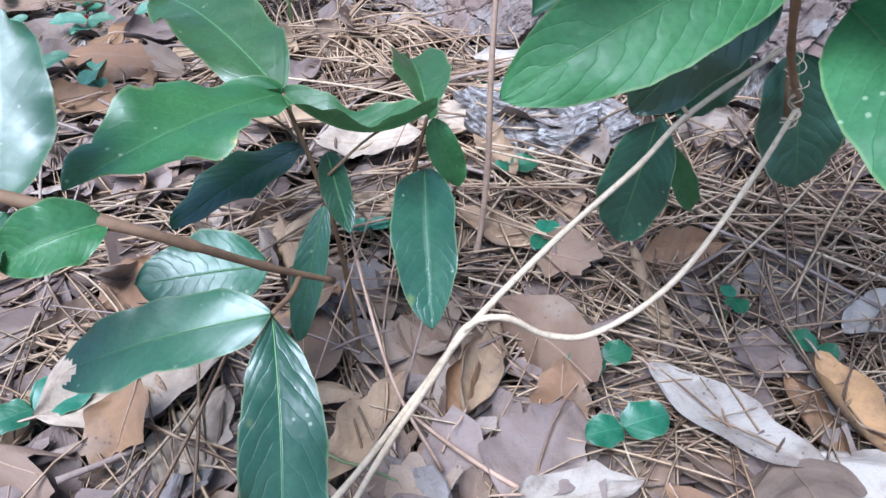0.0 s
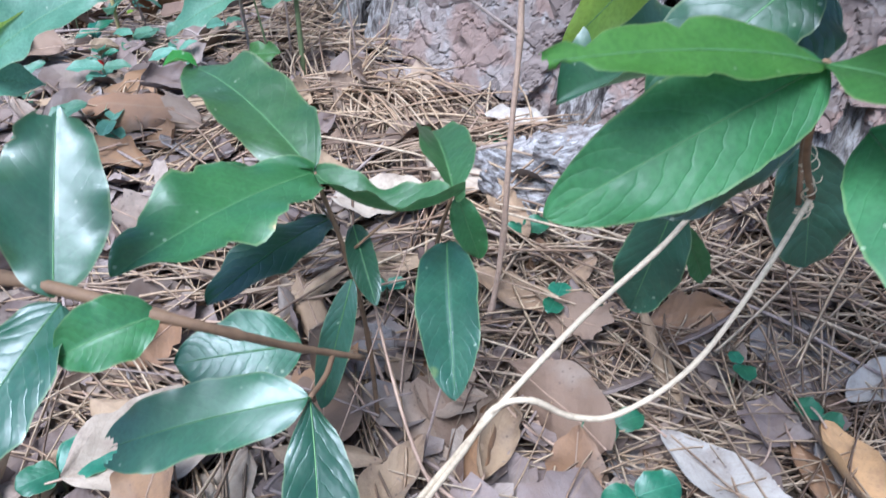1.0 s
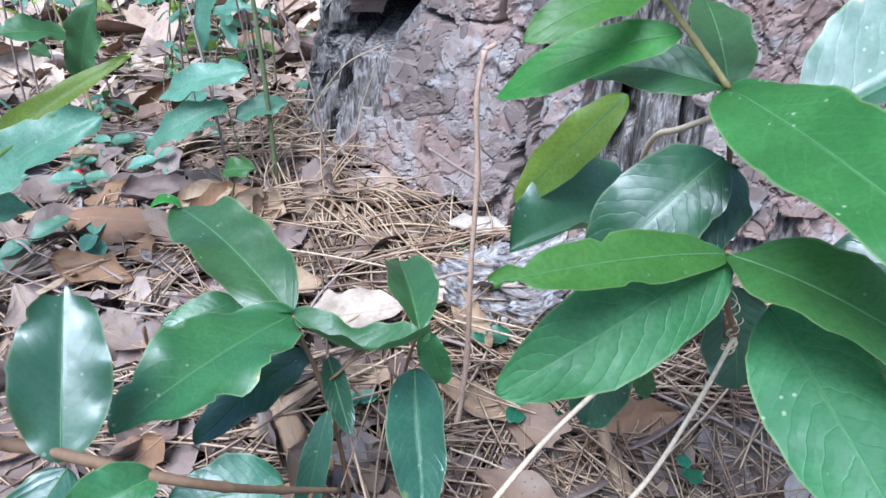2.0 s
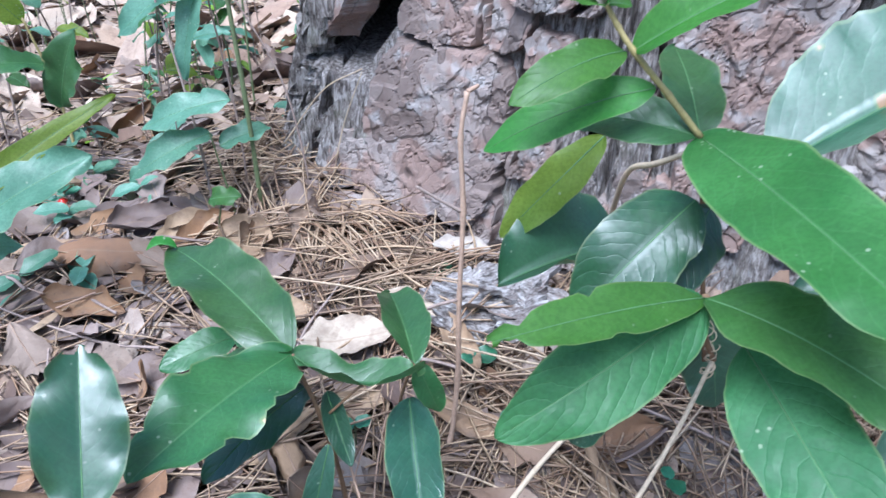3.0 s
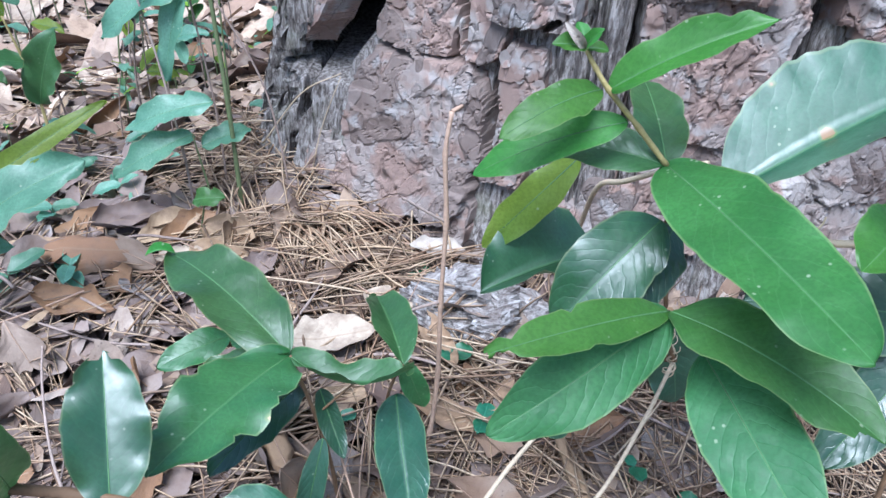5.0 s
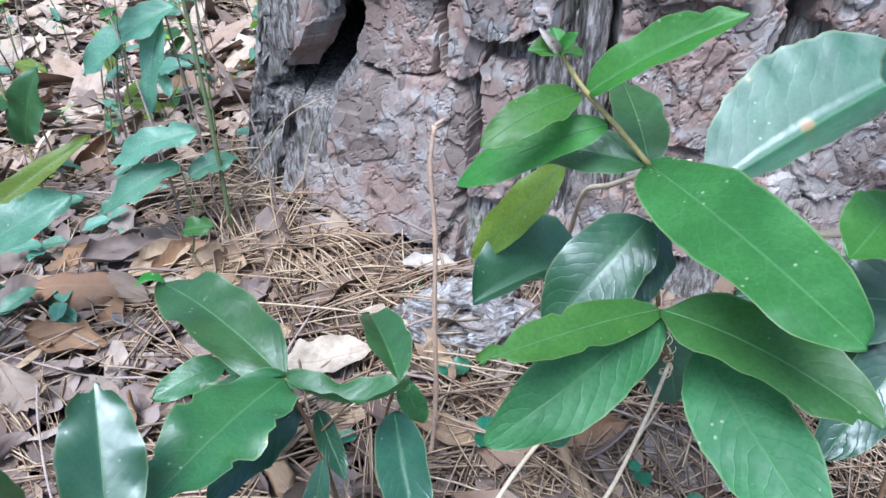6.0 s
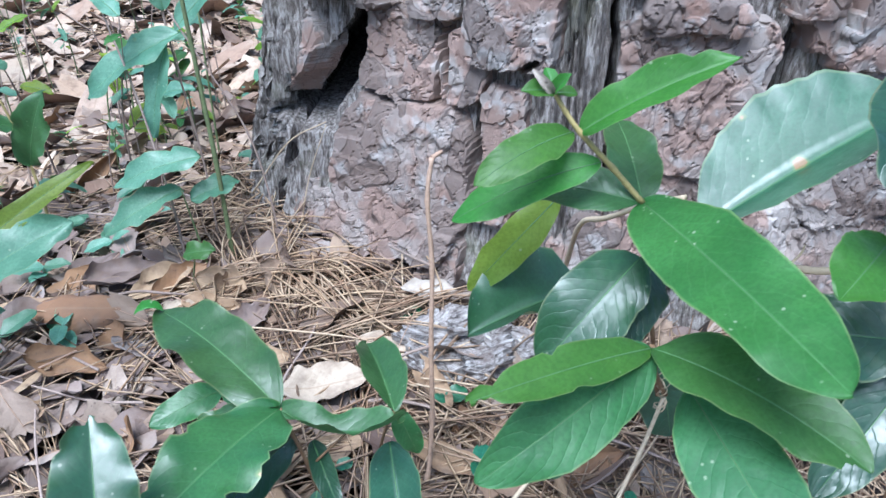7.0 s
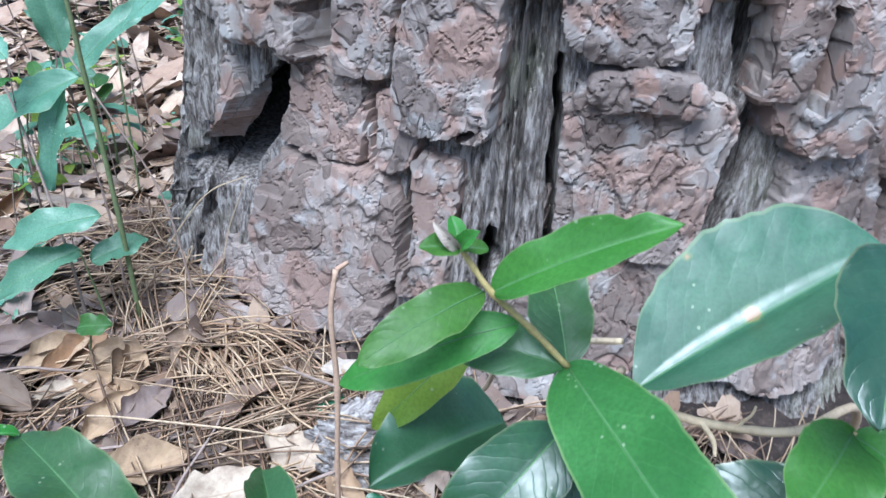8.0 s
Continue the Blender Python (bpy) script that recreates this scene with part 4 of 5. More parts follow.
# ---------------------------------------------------------------- middle seedling
def middle_seedling():
    s = empty("vine_seedling", (-0.03, 0.235, gz1(-0.03, 0.235)), label="low vine seedling with wavy dark green leaves", category="plant")
    top = (-0.046, 0.242, 0.123)
    part("stem", tube([(-0.028, 0.238, gz1(-0.028, 0.238) - 0.024), (-0.03, 0.236, 0.05), (-0.037, 0.24, 0.09), top], 0.001, 0.0009, knots=0.2, seed=1), BROWN_STEM, s, "reddish brown stem")
    part("side_shoot", tube([(-0.039, 0.242, 0.1), (-0.052, 0.262, 0.1), (-0.068, 0.287, 0.094), (-0.083, 0.304, 0.087)], 0.0006, 0.0004, sides=6, n=4, seed=2), BROWN_STEM, s)
    part("side_shoot", tube([(-0.036, 0.24, 0.09), (-0.016, 0.242, 0.108), (0.003, 0.24, 0.117)], 0.0006, 0.0004, sides=6, n=4, seed=3), BROWN_STEM, s)

    def leaf(base, tip, width, up, mat, label="", **k):
        leaf_part(s, base, tip, width, up, mat, label, **k)

    leaf(top, (-0.108, 0.313, 0.132), 0.035, (0.25, -0.45, 0.85), LEAF_MID, "wavy upright leaf with curled tip", arch=0.08, fold=0.25, wave=0.09, seed=1, nu=34)
    leaf((-0.1055, 0.311, 0.133), (-0.119, 0.308, 0.134), 0.0075, (0.1, -0.3, 0.9), LEAF_YOUNG, "curled pale tip", arch=0.25, fold=0.9, nu=16, nv=4, seed=12)
    leaf(top, (-0.09, 0.174, 0.127), 0.039, (-0.15, -0.5, 0.85), LEAF_MID, "large wavy leaf with chewed edge", arch=0.05, fold=0.2, wave=0.08, seed=2, nu=40, nv=10, bites=((0.62, 0.98, 0.004), (0.5, -1.0, 0.003), (0.36, 0.95, 0.0022), (0.45, 0.95, 0.0018), (0.78, -0.95, 0.0025), (0.3, -0.95, 0.0016)))
    leaf(top, (0.007, 0.229, 0.125), 0.02, (0.1, 0.15, 0.95), LEAF_MID, "sagging leaf with ragged upper edge", arch=-0.2, fold=0.7, wave=0.1, seed=3, nu=34, bites=((0.95, 0.9, 0.003),))
    leaf((0.003, 0.24, 0.117), (-0.008, 0.302, 0.11), 0.025, (0.2, -0.6, 0.75), LEAF_MID, "folded leaf with a brown patch", arch=0.05, fold=0.6, seed=4)
    leaf((0.004, 0.25, 0.11), (0.013, 0.25, 0.082), 0.012, (0, -0.9, 0.3), LEAF_MID, seed=5, arch=0.05)
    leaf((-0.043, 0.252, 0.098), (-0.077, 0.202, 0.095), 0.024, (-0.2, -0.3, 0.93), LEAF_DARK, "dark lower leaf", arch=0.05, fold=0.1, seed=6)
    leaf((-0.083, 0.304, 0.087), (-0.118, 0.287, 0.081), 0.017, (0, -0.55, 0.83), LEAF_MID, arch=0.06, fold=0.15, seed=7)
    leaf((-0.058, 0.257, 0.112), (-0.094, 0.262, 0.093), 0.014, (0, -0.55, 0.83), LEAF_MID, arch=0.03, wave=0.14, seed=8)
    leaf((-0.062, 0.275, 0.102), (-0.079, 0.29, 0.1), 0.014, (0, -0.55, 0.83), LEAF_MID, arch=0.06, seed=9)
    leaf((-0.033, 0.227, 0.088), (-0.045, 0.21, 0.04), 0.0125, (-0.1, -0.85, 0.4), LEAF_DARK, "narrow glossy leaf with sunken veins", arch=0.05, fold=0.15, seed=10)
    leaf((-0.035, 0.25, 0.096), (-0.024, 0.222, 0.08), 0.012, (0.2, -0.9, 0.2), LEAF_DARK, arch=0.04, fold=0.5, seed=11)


middle_seedling()


def drooping_seedling():
    s = empty("small_seedling", (-0.002, 0.265, gz1(-0.002, 0.265)), label="small seedling with drooping dark leaves", category="plant")
    part("stem", tube([(-0.004, 0.275, gz1(-0.004, 0.275) - 0.024), (-0.007, 0.268, 0.05), (-0.004, 0.256, 0.084), (0.002, 0.248, 0.111)], 0.0009, 0.0007, seed=2), BROWN_STEM, s)
    leaf_part(s, (0.0, 0.256, 0.085), (0.005, 0.202, 0.054), 0.027, (-0.1, -0.4, 0.8), LEAF_DARK, "dark leaf folded along the midrib", arch=0.06, fold=0.6, blunt=0.65, seed=1, nu=30)


drooping_seedling()


# ---------------------------------------------------------------- near branch
def near_branch():
    s = empty("vine_branch", (-0.24, 0.2, gz1(-0.24, 0.2)), label="brown vine branch with glossy leaves reaching over the litter", category="plant")
    n = (-0.035, 0.159, 0.098)
    part("stem", tube([(-0.24, 0.2, gz1(-0.24, 0.2) - 0.024), (-0.2, 0.186, 0.08), (-0.15, 0.17, 0.128), (-0.11, 0.16, 0.137), (-0.07, 0.154, 0.131), (-0.053, 0.16, 0.12), (-0.041, 0.175, 0.102), (-0.025, 0.192, 0.083)], 0.0026, 0.001, knots=0.25, n=8, seed=1), BROWN_STEM, s, "brown knotty stem")
    part("stem", tube([(-0.033, 0.185, 0.091), (-0.033, 0.172, 0.094), n], 0.0009, 0.0008, seed=2), BROWN_STEM, s)

    def leaf(base, tip, width, up, mat, label="", **k):
        leaf_part(s, base, tip, width, up, mat, label, **k)

    leaf(n, (-0.096, 0.152, 0.081), 0.0225, (0.0, -0.4, 0.92), LEAF_SHEEN, "glossy dark leaf with a notched tip", arch=0.06, fold=0.12, seed=1, nu=40, nv=10, blunt=0.6, full=3.4, widest=1.1, bites=((0.97, 0.05, 0.004),))
    leaf(n, (-0.029, 0.105, 0.047), 0.024, (0.45, -0.75, 0.45), LEAF_DARK, "green leaf with orange blotches", arch=0.08, fold=0.1, seed=2, nu=36, widest=1.25, full=2.6)
    leaf((-0.042, 0.184, 0.095), (-0.079, 0.175, 0.094), 0.024, (-0.1, -0.6, 0.8), LEAF_GLOSS, arch=0.05, fold=0.1, seed=3)
    leaf((-0.069, 0.154, 0.131), (-0.091, 0.141, 0.127), 0.019, (-0.1, -0.75, 0.6), LEAF_MID, "small curled leaf", arch=0.15, fold=0.4, seed=4)
    leaf((-0.096, 0.156, 0.134), (-0.101, 0.192, 0.17), 0.028, (0.34, -0.62, 0.7), LEAF_SHEEN, "pale shining leaf mirroring the sky", arch=0.04, fold=0.3, wave=0.07, seed=5, nu=44, nv=10, bites=((0.99, 0.2, 0.003), (0.97, -0.3, 0.0022), (0.8, 0.9, 0.0016)))
    leaf((-0.094, 0.155, 0.133), (-0.113, 0.112, 0.105), 0.026, (-0.1, -0.6, 0.7), LEAF_DARK, arch=0.06, fold=0.15, seed=6)
    leaf((-0.13, 0.165, 0.134), (-0.12, 0.135, 0.2), 0.018, (0.5, -0.6, 0.6), LEAF_MID, arch=0.05, fold=0.2, seed=7)

near_branch()


# ---------------------------------------------------------------- dry stalk and loose twigs
def dry_stalk():
    s = empty("dry_stalk", (0.014, 0.291, gz1(0.014, 0.291)), label="leafless dry reddish stalk with knobbly nodes", category="plant stalk")
    low = gz1(0.018, 0.293)
    p = np.array([(0.014, 0.291, low - 0.004), (0.02, 0.294, low + 0.012), (0.024, 0.298, 0.06), (0.025, 0.302, 0.105), (0.027, 0.306, 0.15), (0.026, 0.309, 0.185), (0.029, 0.312, 0.205)])
    part("stem", tube(p, 0.0014, 0.0011, knots=0.3, n=7, seed=5), STALK, s)
    part("side_twig", tube([(0.025, 0.302, 0.105), (0.012, 0.298, 0.104), (0.002, 0.296, 0.1)], 0.0009, 0.0006, seed=6), TWIG, s, "dark broken side twig")
    part("side_twig", tube([(0.027, 0.306, 0.15), (0.016, 0.304, 0.158), (0.006, 0.302, 0.166)], 0.0008, 0.0005, seed=7), TWIG, s)
    part("side_twig", tube([(0.029, 0.312, 0.205), (0.034, 0.314, 0.207)], 0.0012, 0.0009, seed=8), STALK, s)


dry_stalk()


def twig(pts, r, label, mat=TWIG, seed=0, r1=None):
    pts = np.array(pts, float)
    t = empty("twig", tuple(pts[0]), label=label, category="twig", group="fallen twigs")
    part("stick", tube(pts, r, r1 or r * 0.6, sides=6, knots=0.12, seed=seed), mat, t)


def lying(x0, y0, x1, y1, r, label, lift=0.004, mat=TWIG, seed=0, bend=0.004):
    pts = []
    for k in range(5):
        t = k / 4
        x, y = x0 + (x1 - x0) * t + bend * math.sin(3 * t + seed), y0 + (y1 - y0) * t + bend * math.cos(4 * t + seed)
        pts.append((x, y, gz1(x, y) + lift + 0.002 * math.sin(5 * t + seed)))
    twig(pts, r, label, mat, seed)


lying(-0.145, 0.174, -0.07, 0.24, 0.002, "grey broken twig lying across dry leaves", 0.008, seed=1)
lying(-0.13, 0.17, -0.045, 0.235, 0.0013, "thin brown twig on the litter", 0.011, seed=2)
lying(0.02, 0.24, 0.1, 0.3, 0.0008, "thin grey twig on the litter", 0.014, seed=3)
lying(-0.043, 0.192, -0.004, 0.16, 0.0008, "thin green grass blade lying on dry leaves", 0.02, GREEN_STEM, seed=9)
lying(-0.29, 0.47, -0.18, 0.39, 0.0014, "thin dark twig on the litter", 0.012, seed=4)
lying(0.03, 0.215, 0.1, 0.35, 0.0007, "thin pale twig over dry leaves", 0.013, seed=5)
lying(-0.02, 0.34, 0.06, 0.33, 0.0012, "dark twig under the seedling", 0.012, seed=6)
lying(0.12, 0.3, 0.24, 0.24, 0.0009, "thin brown twig among needles", 0.016, seed=7)
twig([(-0.048, 0.2, 0.004), (-0.03, 0.222, 0.05), (-0.008, 0.26, 0.1), (0.018, 0.3, 0.13)], 0.00035, "long thin straw leaning on a stalk", STALK, 8)
twig([(-0.01, 0.215, 0.0), (0.0, 0.235, 0.035), (0.011, 0.26, 0.07)], 0.0007, "thin grey twig leaning upward", TWIG, 9)
twig([(0.008, 0.18, 0.006), (-0.01, 0.2, 0.03), (-0.024, 0.23, 0.06), (-0.032, 0.25, 0.092)], 0.0008, "thin brown stalk leaning among leaves", STALK, 10)
twig([(-0.1, 0.6, 0.06), (-0.063, 0.585, 0.11), (-0.03, 0.566, 0.133)], 0.0007, "pale straw caught on the bark", VINE, 11)
twig([(-0.062, 0.572, 0.03), (-0.048, 0.57, 0.085), (-0.03, 0.562, 0.132)], 0.0006, "thin straw leaning against the trunk", VINE, 12)

trng = random.Random(404)
for k in range(46):
    y = 0.14 + 0.6 * trng.random()
    x = trng.uniform(-0.1 - 0.4 * y, 0.1 + 0.34 * y)
    if math.hypot(x - TRUNK[0], y - TRUNK[1]) < 0.46:
        continue
    a, ln = trng.uniform(0, math.pi), trng.uniform(0.03, 0.075)
    lying(x - ln * math.cos(a), y - ln * math.sin(a), x + ln * math.cos(a), y + ln * math.sin(a), trng.uniform(0.0005, 0.0013), "thin grey-brown dead twig in the litter", trng.uniform(0.008, 0.02), (TWIG, TWIG, STALK)[k % 3], k + 20, 0.006)


# ---------------------------------------------------------------- understory at the side of the trunk
def thin_stem(pts, r, label, mat=GREEN_STEM, seed=0, leaves=()):
    s = empty("seedling", tuple(pts[0]), label=label, category="plant", group="thin seedlings")
    part("stem", tube(pts, r, r * 0.6, sides=7, knots=0.1, seed=seed), mat, s)
    for k, (base, tip, w, up, m) in enumerate(leaves):
        leaf_part(s, base, tip, w, up, m, arch=0.07, fold=0.3, wave=0.1, nu=26, nv=5, seed=seed + k, bites=((0.55 + 0.1 * (k % 3), 0.95, 0.11 * w), (0.3 + 0.2 * (k % 2), -0.95, 0.08 * w), (0.85, -0.9, 0.1 * w)))


thin_stem([(-0.112, 0.535, 0.02), (-0.113, 0.537, 0.12), (-0.118, 0.54, 0.25), (-0.12, 0.54, 0.36), (-0.118, 0.545, 0.46)], 0.0019, "straight green leafless stem", seed=1)
thin_stem([(-0.15, 0.54, 0.02), (-0.153, 0.545, 0.08), (-0.166, 0.56, 0.16), (-0.185, 0.58, 0.23)], 0.0011, "thin dark seedling stem", TWIG, 2)
thin_stem([(-0.128, 0.57, 0.02), (-0.13, 0.575, 0.1), (-0.14, 0.58, 0.2), (-0.15, 0.6, 0.3)], 0.001, "thin brown seedling stem", TWIG, 3)
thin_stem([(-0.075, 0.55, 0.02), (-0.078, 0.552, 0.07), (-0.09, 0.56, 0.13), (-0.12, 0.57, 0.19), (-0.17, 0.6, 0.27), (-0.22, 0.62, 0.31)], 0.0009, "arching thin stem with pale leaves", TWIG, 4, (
    ((-0.13, 0.575, 0.205), (-0.205, 0.57, 0.16), 0.032, (0, -0.5, 0.85), LEAF_FAR_SKYLIT),
    ((-0.14, 0.58, 0.22), (-0.152, 0.6, 0.275), 0.024, (0.2, -0.7, 0.6), LEAF_FAR_SKYLIT),
    ((-0.135, 0.578, 0.205), (-0.08, 0.6, 0.25), 0.02, (0, -0.6, 0.8), LEAF_FAR_SKYLIT),
    ((-0.14, 0.575, 0.2), (-0.16, 0.56, 0.13), 0.02, (-0.3, -0.7, 0.5), LEAF_FAR_SKYLIT),
    ((-0.2, 0.61, 0.295), (-0.27, 0.63, 0.31), 0.026, (0, -0.5, 0.85), LEAF_FAR_SKYLIT)))
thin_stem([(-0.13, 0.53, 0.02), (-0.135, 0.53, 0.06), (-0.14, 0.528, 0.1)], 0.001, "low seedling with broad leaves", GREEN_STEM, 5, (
    ((-0.122, 0.53, 0.125), (-0.19, 0.535, 0.102), 0.026, (0, -0.55, 0.83), LEAF_FAR_SKYLIT),
    ((-0.14, 0.53, 0.1), (-0.2, 0.52, 0.07), 0.026, (0, -0.55, 0.83), LEAF_FAR_SKYLIT),
    ((-0.135, 0.53, 0.09), (-0.1, 0.55, 0.095), 0.02, (0, -0.55, 0.83), LEAF_FAR_SKYLIT)))
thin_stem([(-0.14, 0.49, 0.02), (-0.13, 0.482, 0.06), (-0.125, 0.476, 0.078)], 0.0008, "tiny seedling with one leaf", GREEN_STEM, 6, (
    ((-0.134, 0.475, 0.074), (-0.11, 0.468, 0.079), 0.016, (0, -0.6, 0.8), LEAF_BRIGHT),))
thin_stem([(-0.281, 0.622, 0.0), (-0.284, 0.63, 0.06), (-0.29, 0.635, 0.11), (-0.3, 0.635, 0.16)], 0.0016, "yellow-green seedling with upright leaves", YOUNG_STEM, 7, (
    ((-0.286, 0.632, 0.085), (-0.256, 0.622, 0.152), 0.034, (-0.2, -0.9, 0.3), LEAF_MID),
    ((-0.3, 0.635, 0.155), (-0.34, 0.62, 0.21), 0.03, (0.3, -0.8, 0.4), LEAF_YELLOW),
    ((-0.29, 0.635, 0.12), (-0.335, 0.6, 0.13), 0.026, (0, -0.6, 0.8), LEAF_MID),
    ((-0.284, 0.63, 0.05), (-0.26, 0.6, 0.07), 0.02, (0, -0.6, 0.8), LEAF_FAR_SKYLIT)))
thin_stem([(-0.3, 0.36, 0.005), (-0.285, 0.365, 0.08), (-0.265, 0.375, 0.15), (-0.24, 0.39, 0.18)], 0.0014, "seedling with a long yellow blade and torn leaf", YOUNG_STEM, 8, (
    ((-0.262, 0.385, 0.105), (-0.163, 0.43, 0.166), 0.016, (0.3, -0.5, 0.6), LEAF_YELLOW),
    ((-0.25, 0.385, 0.1), (-0.172, 0.4, 0.142), 0.034, (0.1, -0.6, 0.8), LEAF_FAR_SKYLIT),
    ((-0.28, 0.366, 0.1), (-0.225, 0.4, 0.085), 0.026, (0.0, -0.6, 0.8), LEAF_FAR_SKYLIT)))
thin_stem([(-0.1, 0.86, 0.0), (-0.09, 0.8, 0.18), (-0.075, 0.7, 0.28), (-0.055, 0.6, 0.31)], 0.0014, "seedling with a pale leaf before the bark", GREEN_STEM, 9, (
    ((-0.02, 0.52, 0.292), (-0.085, 0.52, 0.25), 0.02, (-0.2, -0.6, 0.75), LEAF_FAR_SKYLIT),
    ((-0.09, 0.8, 0.18), (-0.05, 0.8, 0.2), 0.03, (0, -0.6, 0.8), LEAF_FAR_SKYLIT),))


srng = random.Random(915)
for k in range(22):
    y = srng.uniform(0.55, 1.15)
    x = srng.uniform(-0.13 - 0.36 * y, -0.13 - 0.02 * y)
    h, lean, fore = srng.uniform(0.12, 0.34), srng.uniform(-0.06, 0.05), srng.uniform(-0.06, 0.04)
    z = gz1(x, y)
    pts = [(x, y, z - 0.004), (x + 0.15 * lean, y + 0.2 * fore, z + 0.35 * h), (x + 0.5 * lean, y + 0.6 * fore, z + 0.7 * h), (x + lean, y + fore, z + h)]
    blades = []
    for n in range(srng.randint(0, 4)):
        t = srng.uniform(0.4, 1.0)
        b = np.array((x + lean * t ** 1.5, y + fore * t, z + h * t))
        a, ln = srng.uniform(0, 6.28), srng.uniform(0.022, 0.045)
        tip = b + np.array((math.cos(a) * ln, math.sin(a) * ln * 0.7, srng.uniform(-0.3, 0.4) * ln))
        blades.append((tuple(b), tuple(tip), ln * srng.uniform(0.3, 0.5), (0, -0.5, 0.85), (LEAF_FAR_SKYLIT, LEAF_FAR_SKYLIT, LEAF_YELLOW, LEAF_BRIGHT)[srng.randrange(4)]))
    thin_stem(pts, srng.uniform(0.0006, 0.0012), "thin wiry seedling stem with few small leaves", (TWIG, GREEN_STEM, TWIG)[k % 3], 40 + k, tuple(blades))


def seedling_kind(seed):
    rng = random.Random(seed)
    s = empty("seedling", (0, 0, 0), label="small green understory seedling among dry leaves", category="plant", group="understory seedlings")
    h = rng.uniform(0.05, 0.16)
    lean = rng.uniform(-0.03, 0.03)
    part("stem", tube([(0, 0, -0.004), (lean * 0.3, 0, h * 0.5), (lean, 0.01, h)], 0.0012, 0.0007, sides=5, n=4, seed=seed), GREEN_STEM if seed % 2 else TWIG, s)
    for k in range(rng.randint(4, 7)):
        t = rng.uniform(0.45, 1)
        a = k * 2.4 + rng.uniform(-0.4, 0.4)
        ln = rng.uniform(0.016, 0.038)
        b = np.array((lean * t, 0.01 * t, h * t))
        tip = b + np.array((math.cos(a) * ln, math.sin(a) * ln, rng.uniform(-0.02, 0.02)))
        part("leaf", blade(b, tip, ln * rng.uniform(0.38, 0.55), (0, -0.2, 1), arch=0.08, fold=0.2, nu=12, nv=3, seed=seed * 9 + k), (LEAF_FAR_SKYLIT, LEAF_FAR_SKYLIT, LEAF_YELLOW, LEAF_BRIGHT, LEAF_FAR_SKYLIT)[(seed + k) % 5], s)
    return s


rng = random.Random(77)
first = {}
for k in range(150):
    y = rng.uniform(0.68, 2.6) if k < 95 else rng.uniform(0.62, 1.3)
    x = rng.uniform(-0.16 - 0.42 * y, 0.02 - 0.12 * y) if rng.random() < 0.8 else rng.uniform(0.75, 2.0)
    if math.hypot(x - TRUNK[0], y - TRUNK[1]) < 0.44:
        continue
    size = rng.uniform(0.8, 1.15) if k < 95 else rng.uniform(0.4, 0.7)
    m = Matrix.Translation((x, y, gz1(x, y))) @ Matrix.Rotation(rng.uniform(0, 6.28), 4, "Z") @ Matrix.Diagonal((size, size, size, 1))
    kind = k % 7
    if kind not in first:
        first[kind] = seedling_kind(kind + 1)
        first[kind].location = m.translation
    else:
        copy_thing(first[kind], m)


# ---------------------------------------------------------------- partridge berry sprigs
def sprig(x, y, turn, size=0.016, count=2, berry=False, mat=LEAF_SMALL):
    z = gz1(x, y)
    s = empty("creeping_sprig", (x, y, z), label="creeping sprig with small round paired green leaves", category="plant", group="creeping sprigs")
    c, d = math.cos(radians(turn)), math.sin(radians(turn))
    up = 0.017
    part("stem", tube([(x - 0.6 * size * d, y + 0.6 * size * c, z - 0.024), (x, y, z + up * 0.7), (x, y, z + up)], 0.0004, 0.0003, sides=5, n=3), GREEN_STEM, s)
    for k in range(count):
        a = radians(turn) + math.pi * k + 0.3 * (k // 2)
        b = np.array((x, y, z + up - (0.006 if count > 2 else 0.004) * (k // 2)))
        if count > 2:
            a += 0.9 * (k // 2) + 0.5 * math.sin(turn + k)
        long = size * (1 + 0.25 * math.sin(turn + 2 * k))
        tip = b + np.array((math.cos(a) * long, math.sin(a) * long, 0.001 + (0.35 * size * math.sin(turn * 1.3 + 3 * k) if count > 2 else 0)))
        part("leaf", blade(b, tip, long * (0.85 if count == 2 else 0.56), (0.05, -0.3, 0.95), arch=0.05, fold=0.12 if count == 2 else 0.3, blunt=0.55 if count == 2 else 0.78, widest=0.9, nu=14, nv=4, seed=k + int(turn)), mat, s)
    if berry:
        u, v = np.meshgrid(np.linspace(0, 2 * math.pi, 12, endpoint=False), np.linspace(0, math.pi, 8), indexing="ij")
        p = np.stack([x + 0.004 * np.cos(u) * np.sin(v), y - 0.006 + 0.004 * np.sin(u) * np.sin(v), z + 0.008 + 0.0038 * np.cos(v)], -1)
        i = np.arange(96).reshape(12, 8)
        f = [(i[a, b], i[(a + 1) % 12, b], i[(a + 1) % 12, b + 1], i[a, b + 1]) for a in range(12) for b in range(7)]
        part("berry", (p.reshape(-1, 3), f, None), BERRY, s, "small shiny red berry")


for x, y, turn, size in ((0.07, 0.228, 25, 0.013), (0.073, 0.194, 20, 0.015), (0.157, 0.238, -40, 0.013), (0.068, 0.288, 60, 0.011), (0.128, 0.262, 100, 0.009), (-0.146, 0.196, 40, 0.02),
                         (0.036, 0.338, 15, 0.012), (-0.03, 0.3, 10, 0.011), (0.05, 0.295, 70, 0.011), (0.02, 0.415, 40, 0.01)):
    sprig(x, y, turn, size)
